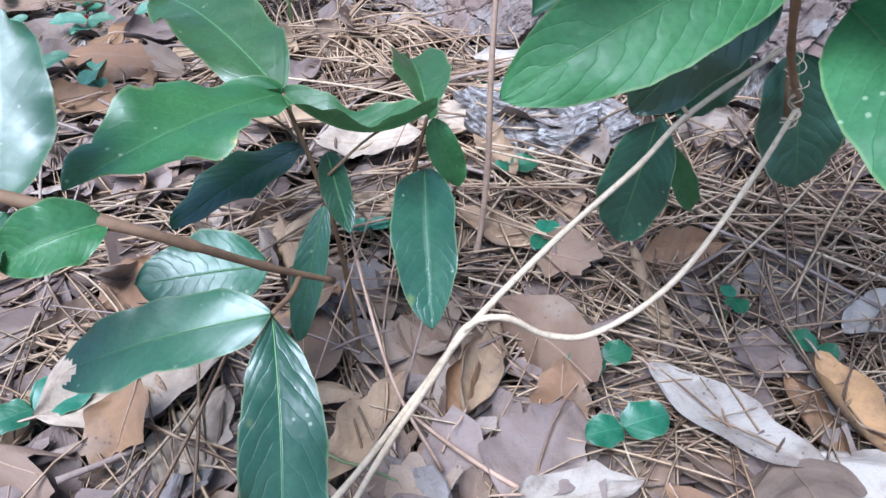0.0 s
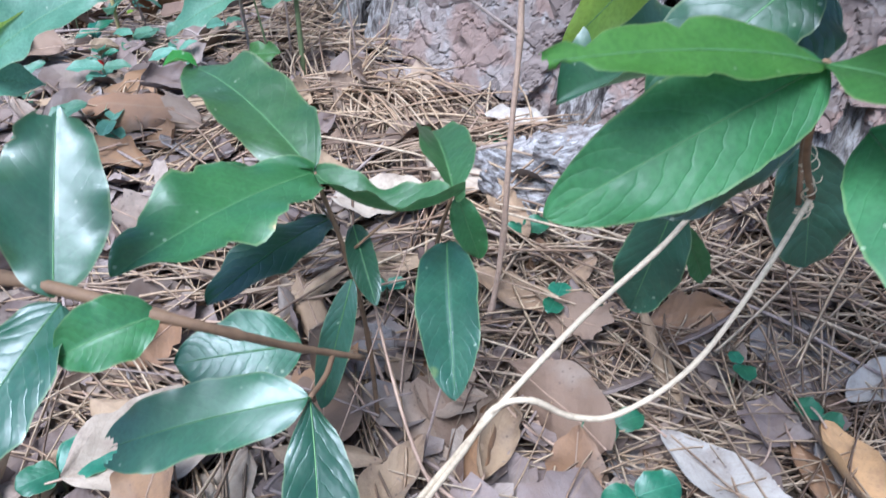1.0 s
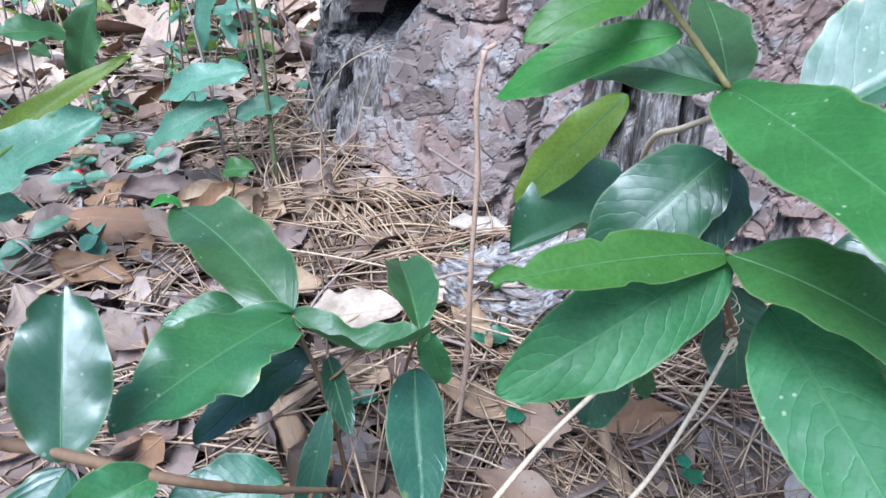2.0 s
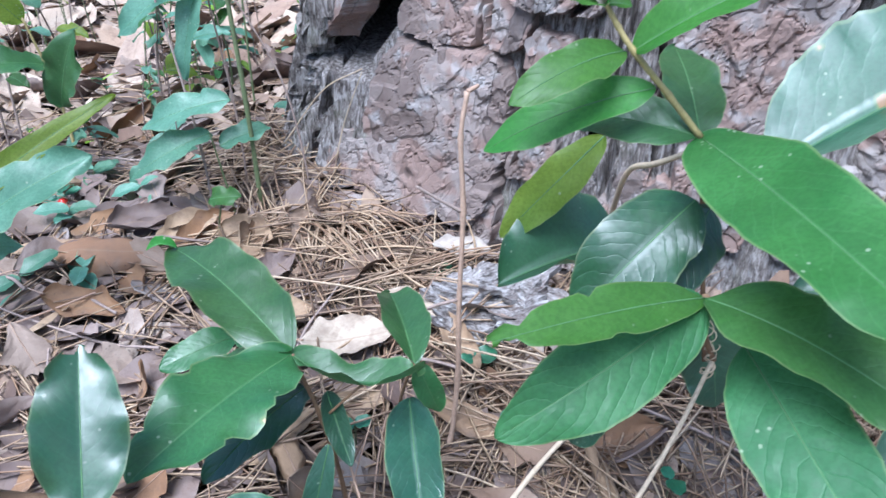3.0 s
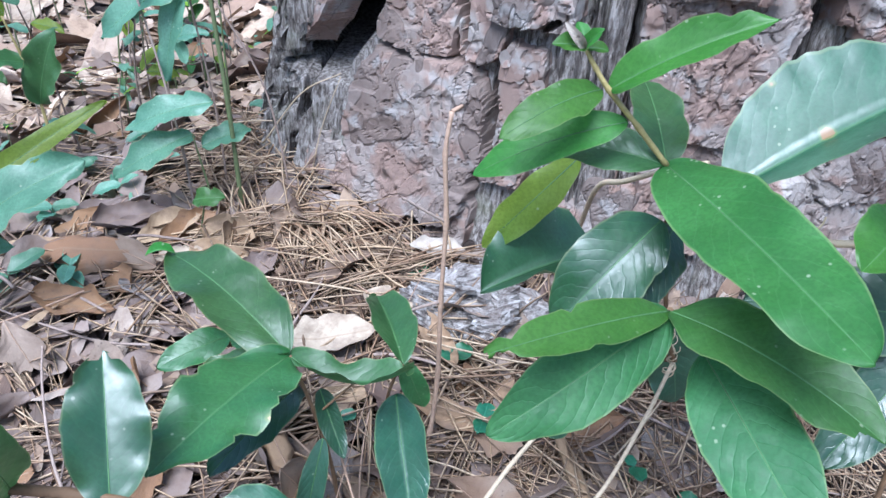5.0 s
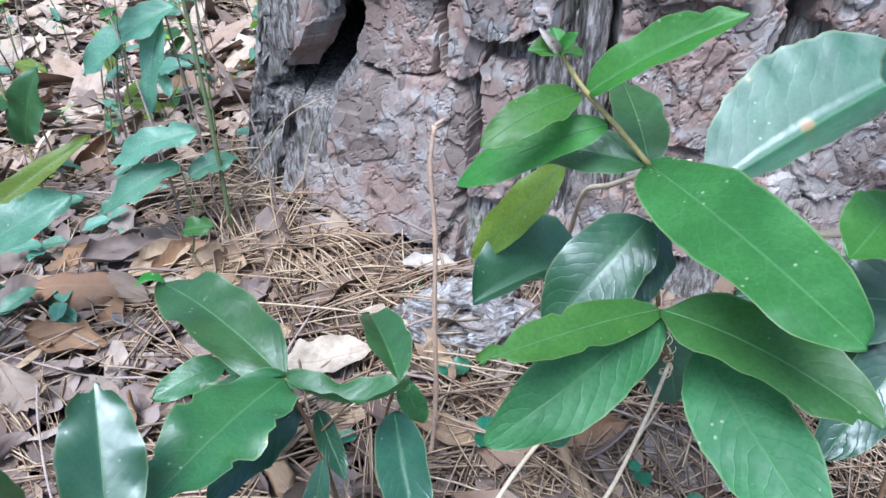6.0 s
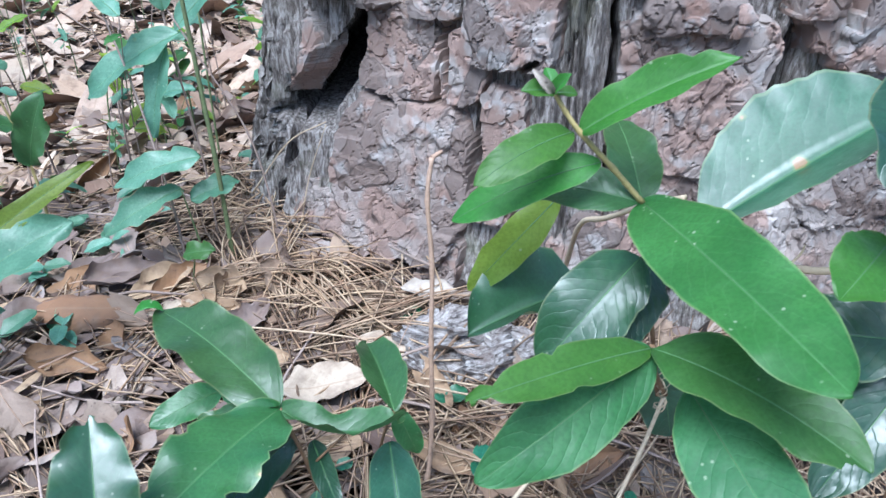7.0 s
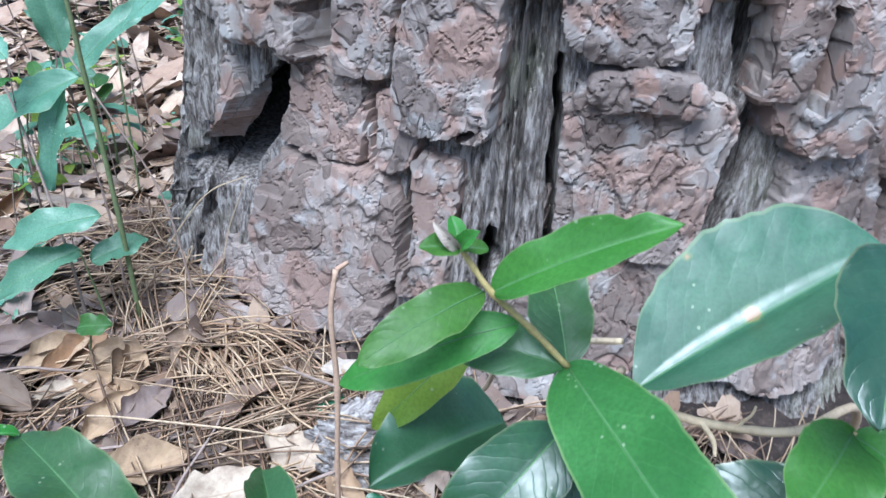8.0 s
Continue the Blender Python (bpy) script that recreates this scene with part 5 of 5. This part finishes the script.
for x, y, turn, size in ((-0.214, 0.44, 70, 0.02), (-0.25, 0.43, 20, 0.022), (-0.25, 0.52, 0, 0.02), (-0.21, 0.56, 30, 0.02), (-0.3, 0.5, 50, 0.02), (-0.19, 0.62, 80, 0.02), (-0.26, 0.6, 10, 0.022), (-0.33, 0.57, 130, 0.022), (-0.22, 0.68, 40, 0.024), (-0.1, 0.7, 140, 0.02)):
    sprig(x, y, turn, size, 4, mat=LEAF_FAR_SKYLIT)
sprig(-0.3, 0.62, 60, 0.02, 4, True)
sprig(-0.27, 0.56, 100, 0.018, 4, True)


# ---------------------------------------------------------------- fallen leaves
def curled_blade(length, width, seed, curl, cup, blunt=0.75, ragged=0.0, nu=16, nv=5, torn=0.0):
    """A fallen leaf lying along x: bent along its length, cupped across, with a buckled face; torn takes off one end."""
    rng = random.Random(seed)
    u, v = np.meshgrid(np.linspace(0, 1, nu), np.linspace(-1, 1, 2 * nv + 1), indexing="ij")
    if torn:
        u = u * (1 - torn + 0.2 * v * rng.uniform(-1, 1) + 0.4 * (fbm(v * 2.5 + seed, 0 * v + seed, seed + 8, 3) - 0.5))
    w = 0.5 * width * np.sin(np.pi * np.clip(u, 0.001, 1) ** 0.9) ** blunt
    w = w * (1 + ragged * (vnoise(u * 9, np.sign(v) * 3 + 4, seed) - 0.5) * 2)
    ang = curl * (u - 0.5)
    x = np.where(abs(curl) < 0.05, (u - 0.5) * length, length * np.sin(ang) / (curl if abs(curl) > 0.01 else 1))
    zc = length * (1 - np.cos(ang)) / (curl if abs(curl) > 0.01 else 1)
    a = cup * v
    y = w * np.sin(a) / cup if abs(cup) > 0.01 else w * v
    z = zc + (w * (1 - np.cos(a)) / cup if abs(cup) > 0.01 else 0)
    z = z + 0.09 * width * (fbm(u * 3 + seed, v * 1.5, seed, 2) - 0.5) * 2 + 0.05 * width * np.sin(u * 13 + seed) * v ** 2
    z = z - z.min()
    i = np.arange(u.size).reshape(u.shape)
    f = np.stack([i[:-1, :-1], i[1:, :-1], i[1:, 1:], i[:-1, 1:]], -1).reshape(-1, 4)
    return np.stack([x, y, z], -1).reshape(-1, 3), f, np.stack([u.ravel(), v.ravel() * 0.5 + 0.5], 1)


def ground_turn(x, y):
    e = 0.012
    return Vector((-(gz1(x + e, y) - gz1(x - e, y)) / (2 * e), -(gz1(x, y + e) - gz1(x, y - e)) / (2 * e), 1)).normalized()


def lay(ob, x, y, turn, lift=0.0, tip=(0, 0)):
    n = ground_turn(x, y)
    q = Vector((0, 0, 1)).rotation_difference(n).to_matrix().to_4x4()
    ob.matrix_basis = Matrix.Translation((x, y, gz1(x, y) + lift)) @ q @ pose(0, 0, 0, tip[0], tip[1], turn)
    return ob


HEROES = []


def fallen(x, y, turn, length, width, mat, label, curl=0.6, cup=0.5, lift=0.003, tip=(0, 0), seed=0, flip=False, ragged=0.05, blunt=0.75):
    HEROES.append((x, y))
    g = curled_blade(length, width, seed, curl * 1.3, cup * 1.3, blunt, ragged + 0.12, 26, 8)
    v = np.array(g[0])
    if flip:
        v[:, 2] = v[:, 2].max() - v[:, 2]
    ob = new("fallen_leaf", mesh_of("fallen_leaf", v, g[1], mat, g[2]))
    tagged(ob, label, "dry leaf", "fallen leaves")
    x0, z0 = float(v[:, 0].min()), float(v[np.argmin(v[:, 0]), 2])
    stalk = new("leaf_stalk", mesh_of("leaf_stalk", *tube([(x0 + 0.003, 0, z0), (x0 - 0.004, 0.0006, z0 + 0.0005), (x0 - 0.009, 0.002, z0 - 0.001)], 0.0006, 0.0004, sides=5, n=3)[:2], STALK))
    stalk.parent = ob
    return lay(ob, x, y, turn, lift + 0.006, tip)


PALE_L = "whitish weathered fallen leaf on the litter"
TAN_L = "tan dry fallen leaf curled on the needles"
fallen(0.113, 0.2, -44, 0.072, 0.026, DRY_PALE, "grey-white mouldy fallen leaf, flat on the litter", 0.3, 0.3, 0.006, seed=1)
fallen(0.16, 0.208, -72, 0.052, 0.03, DRY_ORANGE, "orange-tan curled fallen leaf standing on edge", 0.5, 1.0, 0.006, (-12, 8), seed=2)
fallen(0.148, 0.205, -78, 0.046, 0.02, DRY_BROWN, "brown leaf half folded beside an orange one", 0.4, 1.4, 0.002, (25, 0), seed=3)
fallen(0.165, 0.176, -20, 0.06, 0.026, DRY_PALE, PALE_L, 0.5, 0.5, 0.004, seed=4, flip=True)
fallen(0.045, 0.186, 62, 0.05, 0.036, DRY_MAUVE, "flat mauve-grey fallen leaf", 0.2, 0.2, 0.004, seed=5, ragged=0.25, blunt=0.5)
fallen(0.055, 0.166, 10, 0.045, 0.022, DRY_PALE, PALE_L, 0.5, 0.6, 0.008, seed=6)
fallen(0.021, 0.226, 75, 0.055, 0.026, DRY_TAN, "tan leaf with dark insect spots", 0.5, 1.3, 0.006, (20, 0), seed=7)
fallen(0.016, 0.22, 80, 0.05, 0.022, DRY_BROWN, "brown cupped leaf under a tan one", 0.4, 1.5, 0.002, (-15, 0), seed=8)
fallen(0.098, 0.262, -80, 0.068, 0.018, DRY_TAN, "narrow curled tan leaf", 0.8, 1.6, 0.005, (25, 10), seed=9)
fallen(0.112, 0.292, 15, 0.042, 0.028, DRY_BROWN, "brown leaf tilted up under the seedling", 0.3, 0.4, 0.006, (35, 0), seed=10)
fallen(-0.112, 0.212, 32, 0.074, 0.042, DRY_CREAM, "large cream papery fallen leaf", 0.4, 0.5, 0.01, (12, 0), seed=11)
fallen(-0.125, 0.222, -30, 0.062, 0.026, DRY_TAN, TAN_L, 0.6, 0.7, 0.006, seed=12, flip=True)
fallen(-0.084, 0.19, 75, 0.048, 0.026, DRY_CREAM, "white papery fallen leaf", 0.3, 0.3, 0.005, seed=13, ragged=0.2)
fallen(-0.045, 0.208, -5, 0.045, 0.02, DRY_TAN, TAN_L, 0.5, 0.9, 0.008, seed=14, flip=True)
fallen(-0.02, 0.195, 65, 0.06, 0.022, DRY_TAN, TAN_L, 0.4, 0.8, 0.006, seed=15)
fallen(-0.032, 0.315, 5, 0.04, 0.02, DRY_TAN, TAN_L, 0.3, 0.5, 0.005, seed=16)
fallen(0.032, 0.3, -30, 0.052, 0.024, DRY_TAN, TAN_L, 0.4, 0.7, 0.006, (-10, 0), seed=17)
fallen(-0.035, 0.352, 4, 0.056, 0.028, DRY_CREAM, "pale cream fallen leaf with brittle rim", 0.5, 0.5, 0.012, (12, 0), seed=18, ragged=0.2)
fallen(0.002, 0.378, -40, 0.044, 0.03, DRY_CREAM, PALE_L, 0.4, 0.4, 0.008, (10, 0), seed=19, ragged=0.25)
fallen(0.028, 0.35, -65, 0.05, 0.02, DRY_TAN, TAN_L, 0.6, 0.8, 0.008, seed=20)
fallen(-0.205, 0.458, -8, 0.085, 0.042, DRY_BROWN, "large russet fallen leaf, cupped over the needles", 0.5, 0.9, 0.006, (28, 0), seed=21, flip=True)
fallen(-0.245, 0.468, 5, 0.06, 0.024, DRY_TAN, TAN_L, 0.3, 0.6, 0.006, seed=22)
fallen(-0.175, 0.425, -60, 0.04, 0.024, DRY_BROWN, "orange-brown leaf on edge", 0.4, 0.8, 0.004, (30, 0), seed=23)
fallen(-0.145, 0.49, 40, 0.05, 0.032, DRY_BROWN, "brown curled fallen leaf at the stem's foot", 0.6, 1.0, 0.004, (30, 0), seed=24)
fallen(-0.112, 0.478, -25, 0.045, 0.034, DRY_TAN, TAN_L, 0.5, 0.8, 0.006, (25, 0), seed=25)
fallen(-0.165, 0.505, 10, 0.07, 0.026, DRY_MAUVE, "mauve-grey fallen leaf lying flat", 0.3, 0.4, 0.006, seed=26)
fallen(-0.3, 0.72, 80, 0.08, 0.03, DRY_BROWN, "upright curled brown leaf", 0.8, 1.6, 0.004, (40, 30), seed=27)
fallen(-0.28, 0.74, 60, 0.08, 0.034, DRY_BROWN, "upright curled brown leaf", 0.9, 1.5, 0.004, (45, -25), seed=28)
fallen(0.0, 0.43, 30, 0.035, 0.018, DRY_TAN, TAN_L, 0.4, 0.6, 0.006, seed=29)
fallen(0.036, 0.44, -15, 0.04, 0.02, DRY_PALE, PALE_L, 0.4, 0.6, 0.008, seed=30)
fallen(0.19, 0.26, 30, 0.045, 0.02, DRY_PALE, PALE_L, 0.5, 0.6, 0.006, seed=31)
fallen(0.135, 0.235, 70, 0.035, 0.026, DRY_MAUVE, "mauve-grey fallen leaf lying flat", 0.3, 0.3, 0.004, seed=32, ragged=0.2)

for x, y, turn, ln, wd, mat, label, tip in (
        (-0.158, 0.492, 20, 0.05, 0.03, DRY_TAN, "golden brown fallen leaf by the green stem", (28, -8)),
        (-0.11, 0.472, 70, 0.045, 0.03, DRY_TAN, "tan fallen leaf leaning upright", (48, 10)),
        (-0.114, 0.448, -20, 0.05, 0.03, DRY_TAN, "golden tan fallen leaf with a dark notch", (22, 6)),
        (-0.109, 0.422, 55, 0.046, 0.024, DRY_TAN, "curled tan fallen leaf", (25, -10)),
        (-0.09, 0.428, 60, 0.05, 0.026, DRY_MAUVE, "mauve-brown fallen leaf on pine needles", (18, 0)),
        (-0.191, 0.507, 40, 0.06, 0.036, DRY_MAUVE, "mauve-brown fallen leaf on pine needles", (14, 8)),
        (-0.144, 0.451, 10, 0.036, 0.016, DRY_CREAM, "small pale fallen leaf", (20, 0)),
        (-0.082, 0.378, 20, 0.05, 0.032, DRY_TAN, "broad tan fallen leaf", (18, 0)),
        (-0.2, 0.4, -10, 0.055, 0.03, DRY_BROWN, "brown fallen leaf between needles", (20, 12)),
        (-0.235, 0.45, 35, 0.055, 0.034, DRY_MAUVE, "mauve-brown fallen leaf on pine needles", (15, 0))):
    fallen(x, y, turn, ln, wd, mat, label, 0.5, 0.9, 0.006, tip, seed=int(abs(x) * 1000) % 97, ragged=0.15)

KINDS, RIBS = [], []
for k in range(24):
    r_ = random.Random(500 + k)
    ln = r_.uniform(0.03, 0.072)
    torn = r_.uniform(0.2, 0.55) if k % 3 else 0.0
    g = curled_blade(ln, ln * r_.uniform(0.34, 0.6), 60 + k, r_.uniform(-1.0, 1.3) or 0.3, r_.uniform(0.3, 1.5) * r_.choice((1, 1, -1)), r_.choice((0.6, 0.75, 0.9)), r_.choice((0.1, 0.2, 0.35)), 22, 7, torn)
    middle = np.array(g[0]).reshape(22, 15, 3)[:, 7] + np.array((0, 0, 0.0002))
    RIBS.append(mesh_of("midrib", *tube(middle[:20], 0.00035, 0.0002, sides=4, n=1)[:2], STALK))
    KINDS.append(mesh_of("fallen_leaf", g[0], g[1], (DRY, DRY, DRY_MAUVE, DRY_TAN, DRY, DRY_MAUVE, DRY, DRY_BROWN)[k % 8], g[2]))
rng = random.Random(12)
done = 0
while done < 300:
    y = 0.12 + 0.95 * rng.random() ** 1.2
    x = rng.uniform(-0.14 - 0.4 * y, 0.1 + 0.36 * y)
    if math.hypot(x - TRUNK[0], y - TRUNK[1]) < 0.37 + 0.03 * (x < 0) or min(math.hypot(x - a, y - c) for a, c in HEROES) < 0.024:
        continue
    ob = new("fallen_leaf", KINDS[done % 24])
    new("midrib", RIBS[done % 24]).parent = ob
    tagged(ob, "dry brown and grey fallen leaf in the forest litter", "dry leaf", "fallen leaves")
    lay(ob, x, y, rng.uniform(0, 360), rng.uniform(-0.014, 0.017), (rng.gauss(0, 32), rng.gauss(0, 28)))
    done += 1


# ---------------------------------------------------------------- bark chips
def chip_geo(size, seed, thick=0.0025, stretch=1.0, n=18, rings=4, jag=0.0):
    """A flat broken flake of bark with a ragged outline, layered faces and a real edge."""
    v, f = [], []
    for side in (1, 0):
        for r in range(rings + 1):
            for k in range(n):
                a = 2 * math.pi * k / n
                rad = size * (r / rings) * (0.7 + 0.55 * float(vnoise(np.array(math.cos(a) * 1.6 + seed), np.array(math.sin(a) * 1.6 + 2 * seed), seed)) + jag * (float(vnoise(np.array(math.cos(a) * 7 + seed), np.array(math.sin(a) * 7), seed + 3)) - 0.5))
                x, y = rad * math.cos(a) * stretch, rad * math.sin(a)
                z = side * thick * (0.6 + 0.8 * math.floor(4 * float(fbm(np.array(x * 120 + seed), np.array(y * 120), seed, 2))) / 4) + 3.0 * x * x / max(size, 0.01) * 0.06
                v.append((x, y, z))
    m = (rings + 1) * n
    for s in (0, m):
        for r in range(rings):
            for k in range(n):
                q = (s + r * n + k, s + (r + 1) * n + k, s + (r + 1) * n + (k + 1) % n, s + r * n + (k + 1) % n)
                f.append(q if s == 0 else q[::-1])
    for k in range(n):
        a, b = rings * n + k, rings * n + (k + 1) % n
        f.append((a, a + m, b + m, b))
    return v, f, None


for k, (x, y, size, st, turn, lift, tilt) in enumerate(((0.052, 0.38, 0.018, 2.1, -10, 0.012, 8), (0.07, 0.392, 0.015, 1.6, 18, 0.02, 14), (0.034, 0.398, 0.014, 1.5, 40, 0.016, 4), (0.088, 0.372, 0.013, 1.9, -28, 0.012, 10), (0.044, 0.366, 0.01, 2.9, -8, 0.006, 20), (0.07, 0.366, 0.008, 3.2, 4, 0.01, 24))):
    g = chip_geo(size, 3 + k, 0.006, st, 44, 9, 0.4)
    ob = new("bark_slab", mesh_of("bark_slab", g[0], g[1], SLAB, flat=True))
    tagged(ob, "grey layered slab of shed pine bark on the needles", "bark piece", "shed bark")
    lay(ob, x, y, turn, lift, (tilt, 0))
CHIPS = []
for k in range(10):
    g = chip_geo(0.009 + 0.0012 * k, 20 + k, 0.0016, 1.2)
    CHIPS.append(mesh_of("bark_flake", g[0], g[1], (BARK_PLATE, DRY_MAUVE)[k % 2], flat=True))
done = 0
while done < 190:
    y = 0.12 + 0.8 * rng.random()
    x = rng.uniform(-0.14 - 0.4 * y, 0.1 + 0.36 * y)
    if math.hypot(x - TRUNK[0], y - TRUNK[1]) < 0.355:
        continue
    ob = new("bark_flake", CHIPS[done % 10])
    tagged(ob, "thin mauve-grey flake of pine bark in the litter", "bark piece", "bark flakes")
    lay(ob, x, y, rng.uniform(0, 360), rng.uniform(-0.01, 0.008), (rng.gauss(0, 20), rng.gauss(0, 18)))
    done += 1


# ---------------------------------------------------------------- needles and crumbs
def needle_mat(count, where, seed, length=(0.07, 0.16), radius=0.0006, lift=(0.0, 0.008), heading=None, bundle=(1, 4), spread=0.004):
    """Long dry pine needles in loose bundles, lying on the floor."""
    r = np.random.RandomState(seed)
    rows = []
    while len(rows) < count:
        x, y = where(r)
        base_a = r.uniform(0, np.pi * 2) if heading is None else heading(x, y) + r.normal(0, 0.8)
        for _ in range(r.randint(*bundle)):
            rows.append((x + r.normal(0, spread), y + r.normal(0, spread), base_a + r.normal(0, 0.12)))
    x, y, a = (c[:, None] for c in np.array(rows).T)
    n = len(rows)
    t = np.linspace(-0.5, 0.5, 7)[None, :]
    ln, bend, up = r.uniform(*length, (n, 1)), r.normal(0, 0.5, (n, 1)), r.uniform(*lift, (n, 1))
    ang = a + bend * t
    px = x + np.cumsum(np.cos(ang), 1) * ln / 7 - np.cos(a) * ln / 2
    py = y + np.cumsum(np.sin(ang), 1) * ln / 7 - np.sin(a) * ln / 2
    floor = gzf(px, py)
    pz = 0.35 * floor + 0.65 * (floor[:, :1] * (0.5 - t) + floor[:, -1:] * (0.5 + t)) + up + r.normal(0, 0.04, (n, 1)) * t * ln + r.uniform(0, 0.008, (n, 1)) * (1 - (2 * t) ** 2)
    pz = np.maximum(pz, floor - 0.013)
    free = np.all(np.hypot(px - TRUNK[0], py - TRUNK[1]) > 0.34, axis=1)
    px, py, pz, ang = px[free], py[free], pz[free], ang[free]
    n = len(px)
    e = radius * r.uniform(0.7, 1.25, (n, 1)) * np.array([1, 1, 1, 1, 1, 1, 0.4])[None, :]
    nx, ny = -np.sin(ang) * e, np.cos(ang) * e
    verts = np.stack([np.stack([px + nx, py + ny, pz], -1), np.stack([px - nx, py - ny, pz], -1), np.stack([px, py, pz + e * 1.3], -1)], 2).reshape(-1, 3)
    b = (np.arange(n)[:, None] * 21 + np.arange(6)[None, :] * 3).reshape(-1, 1)
    faces = np.concatenate([b + np.array([[0, 3, 5, 2]]), b + np.array([[2, 5, 4, 1]]), b + np.array([[1, 4, 3, 0]])])
    return verts, faces


def near_field(r):
    y = r.uniform(0.1, 0.75)
    return r.uniform(-0.14 - 0.42 * y, 0.12 + 0.38 * y), y


def far_field(r):
    y = 0.7 + 2.0 * r.uniform() ** 1.4
    return r.uniform(-0.3 - 0.5 * y, 0.5 + 0.4 * y) + r.normal(0, 0.22), y + r.normal(0, 0.25 * max(0.0, y - 1.2))


def foot(r):
    a = radians(r.uniform(186, 262))
    d = 0.375 + abs(r.normal(0, 0.05))
    return TRUNK[0] + d * math.cos(a), TRUNK[1] + d * math.sin(a)


def right_floor(r):
    return r.uniform(0.06, 0.3), r.uniform(0.19, 0.36)


def wide_field(r):
    a, d = r.uniform(0, 2 * math.pi), 0.5 + 5.0 * r.uniform() ** 1.1
    return d * math.cos(a), 0.5 + d * math.sin(a)


def side_floor(r):
    return r.uniform(-0.26, 0.06), r.uniform(0.16, 0.52)


def add_needles(label, *a, **k):
    v, f = needle_mat(*a, **k)
    tagged(new("pine_needles", mesh_of("pine_needles", v, f, NEEDLE)), label, "pine needles", kind="stuff")


add_needles("dry tan pine needles scattered over the forest floor", 1650, near_field, 3, lift=(-0.011, 0.01), radius=0.0005)
add_needles("dry pine needles further off on the forest floor", 2200, far_field, 4, radius=0.0008)
add_needles("dry pine needles strewn all round the tree", 5000, wide_field, 8, radius=0.0009)
add_needles("heaped dry pine needles round the foot of the trunk", 640, foot, 5, radius=0.0007, lift=(-0.006, 0.02), bundle=(2, 7), heading=lambda x, y: math.atan2(y - TRUNK[1], x - TRUNK[0]) + math.pi / 2 + 0.5)
add_needles("brown pine needles lying thick beside the vine", 650, right_floor, 6, lift=(-0.01, 0.012), radius=0.00052)
add_needles("bundles of dry pine needles swept together", 420, side_floor, 7, radius=0.0007, lift=(-0.004, 0.014), heading=lambda x, y: 0.45 + 5.0 * (y - 0.33), bundle=(5, 13), spread=0.006)


def needle_arches(count, seed):
    """Needles that start together near the trunk and arch over to the floor, fanning out."""
    r = np.random.RandomState(seed)
    ends = ((0.009, 0.447), (0.004, 0.381), (-0.034, 0.397), (-0.029, 0.415), (-0.006, 0.382), (-0.059, 0.434), (-0.131, 0.479), (-0.048, 0.442))
    verts, faces = [], []
    for k in range(count):
        ex, ey = ends[k % 8]
        ex, ey = ex + r.normal(0, 0.009), ey + r.normal(0, 0.009)
        x0, y0 = -0.055 + r.normal(0, 0.012), 0.5 + r.normal(0, 0.01)
        pts = []
        rise, sag = r.uniform(0.006, 0.024), r.normal(0, 0.005)
        for t in np.linspace(0, 1, 6):
            x = x0 + (ex - x0) * t + sag * math.sin(3.14 * t)
            y = y0 + (ey - y0) * t
            pts.append((x, y, gz1(x, y) + 0.004 + rise * math.sin(3.14 * t ** 0.7)))
        v, f, _ = tube(pts, 0.0009 * r.uniform(0.7, 1.1), 0.0005, sides=5, n=2, seed=k)
        o = len(verts)
        verts += [tuple(q) for q in v]
        faces += [tuple(int(i) + o for i in q) for q in f]
    tagged(new("pine_needles", mesh_of("pine_needles", verts, faces, NEEDLE)), "dry pine needles arching from the foot of the trunk", "pine needles", kind="stuff")


needle_arches(90, 31)


def crumbs(count, where, seed, size, mat, name, label, category):
    r = np.random.RandomState(seed)
    verts, faces, uvs = [], [], []
    for _ in range(count):
        x, y = where(r)
        if math.hypot(x - TRUNK[0], y - TRUNK[1]) < 0.345:
            continue
        s = r.uniform(*size)
        a = r.uniform(0, 6.28)
        z = gz1(x, y) + r.uniform(-0.013, 0.004)
        tx, ty = r.normal(0, 0.35, 2)
        o = len(verts)
        wd = s * r.uniform(0.3, 0.6)
        for u in (-1, -0.35, 0.35, 1):
            w = wd * (0.35 if abs(u) > 0.9 else r.uniform(0.8, 1.15))
            for v in (-1, 0, 1):
                lx, ly = u * s, v * w
                lz = 0.25 * wd * abs(v) * r.uniform(0.3, 1.4) + tx * lx + ty * ly + r.uniform(0, 0.08) * s
                verts.append((x + lx * math.cos(a) - ly * math.sin(a), y + lx * math.sin(a) + ly * math.cos(a), z + lz + 0.15 * s))
                uvs.append((u * 0.5 + 0.5, v * 0.5 + 0.5))
        for i in range(3):
            for j in range(2):
                b = o + i * 3 + j
                faces.append((b, b + 3, b + 4, b + 1))
    tagged(new(name, mesh_of(name, verts, faces, mat, uvs)), label, category, kind="stuff")


crumbs(3200, near_field, 11, (0.004, 0.016), DRY, "leaf_crumbs", "broken bits of dry leaves and bark over the soil", "leaf litter")
crumbs(1500, near_field, 14, (0.008, 0.02), DRY_MAUVE, "bark_crumbs", "mauve-brown shards of leaves and bark between the needles", "leaf litter")
crumbs(9500, far_field, 12, (0.007, 0.024), DRY_FAR_LIT, "far_leaf_litter", "brown and pale leaf litter further off", "leaf litter")


crumbs(12500, wide_field, 13, (0.02, 0.05), DRY_FAR_LIT, "surrounding_leaf_litter", "brown leaf litter all round the tree", "leaf litter")
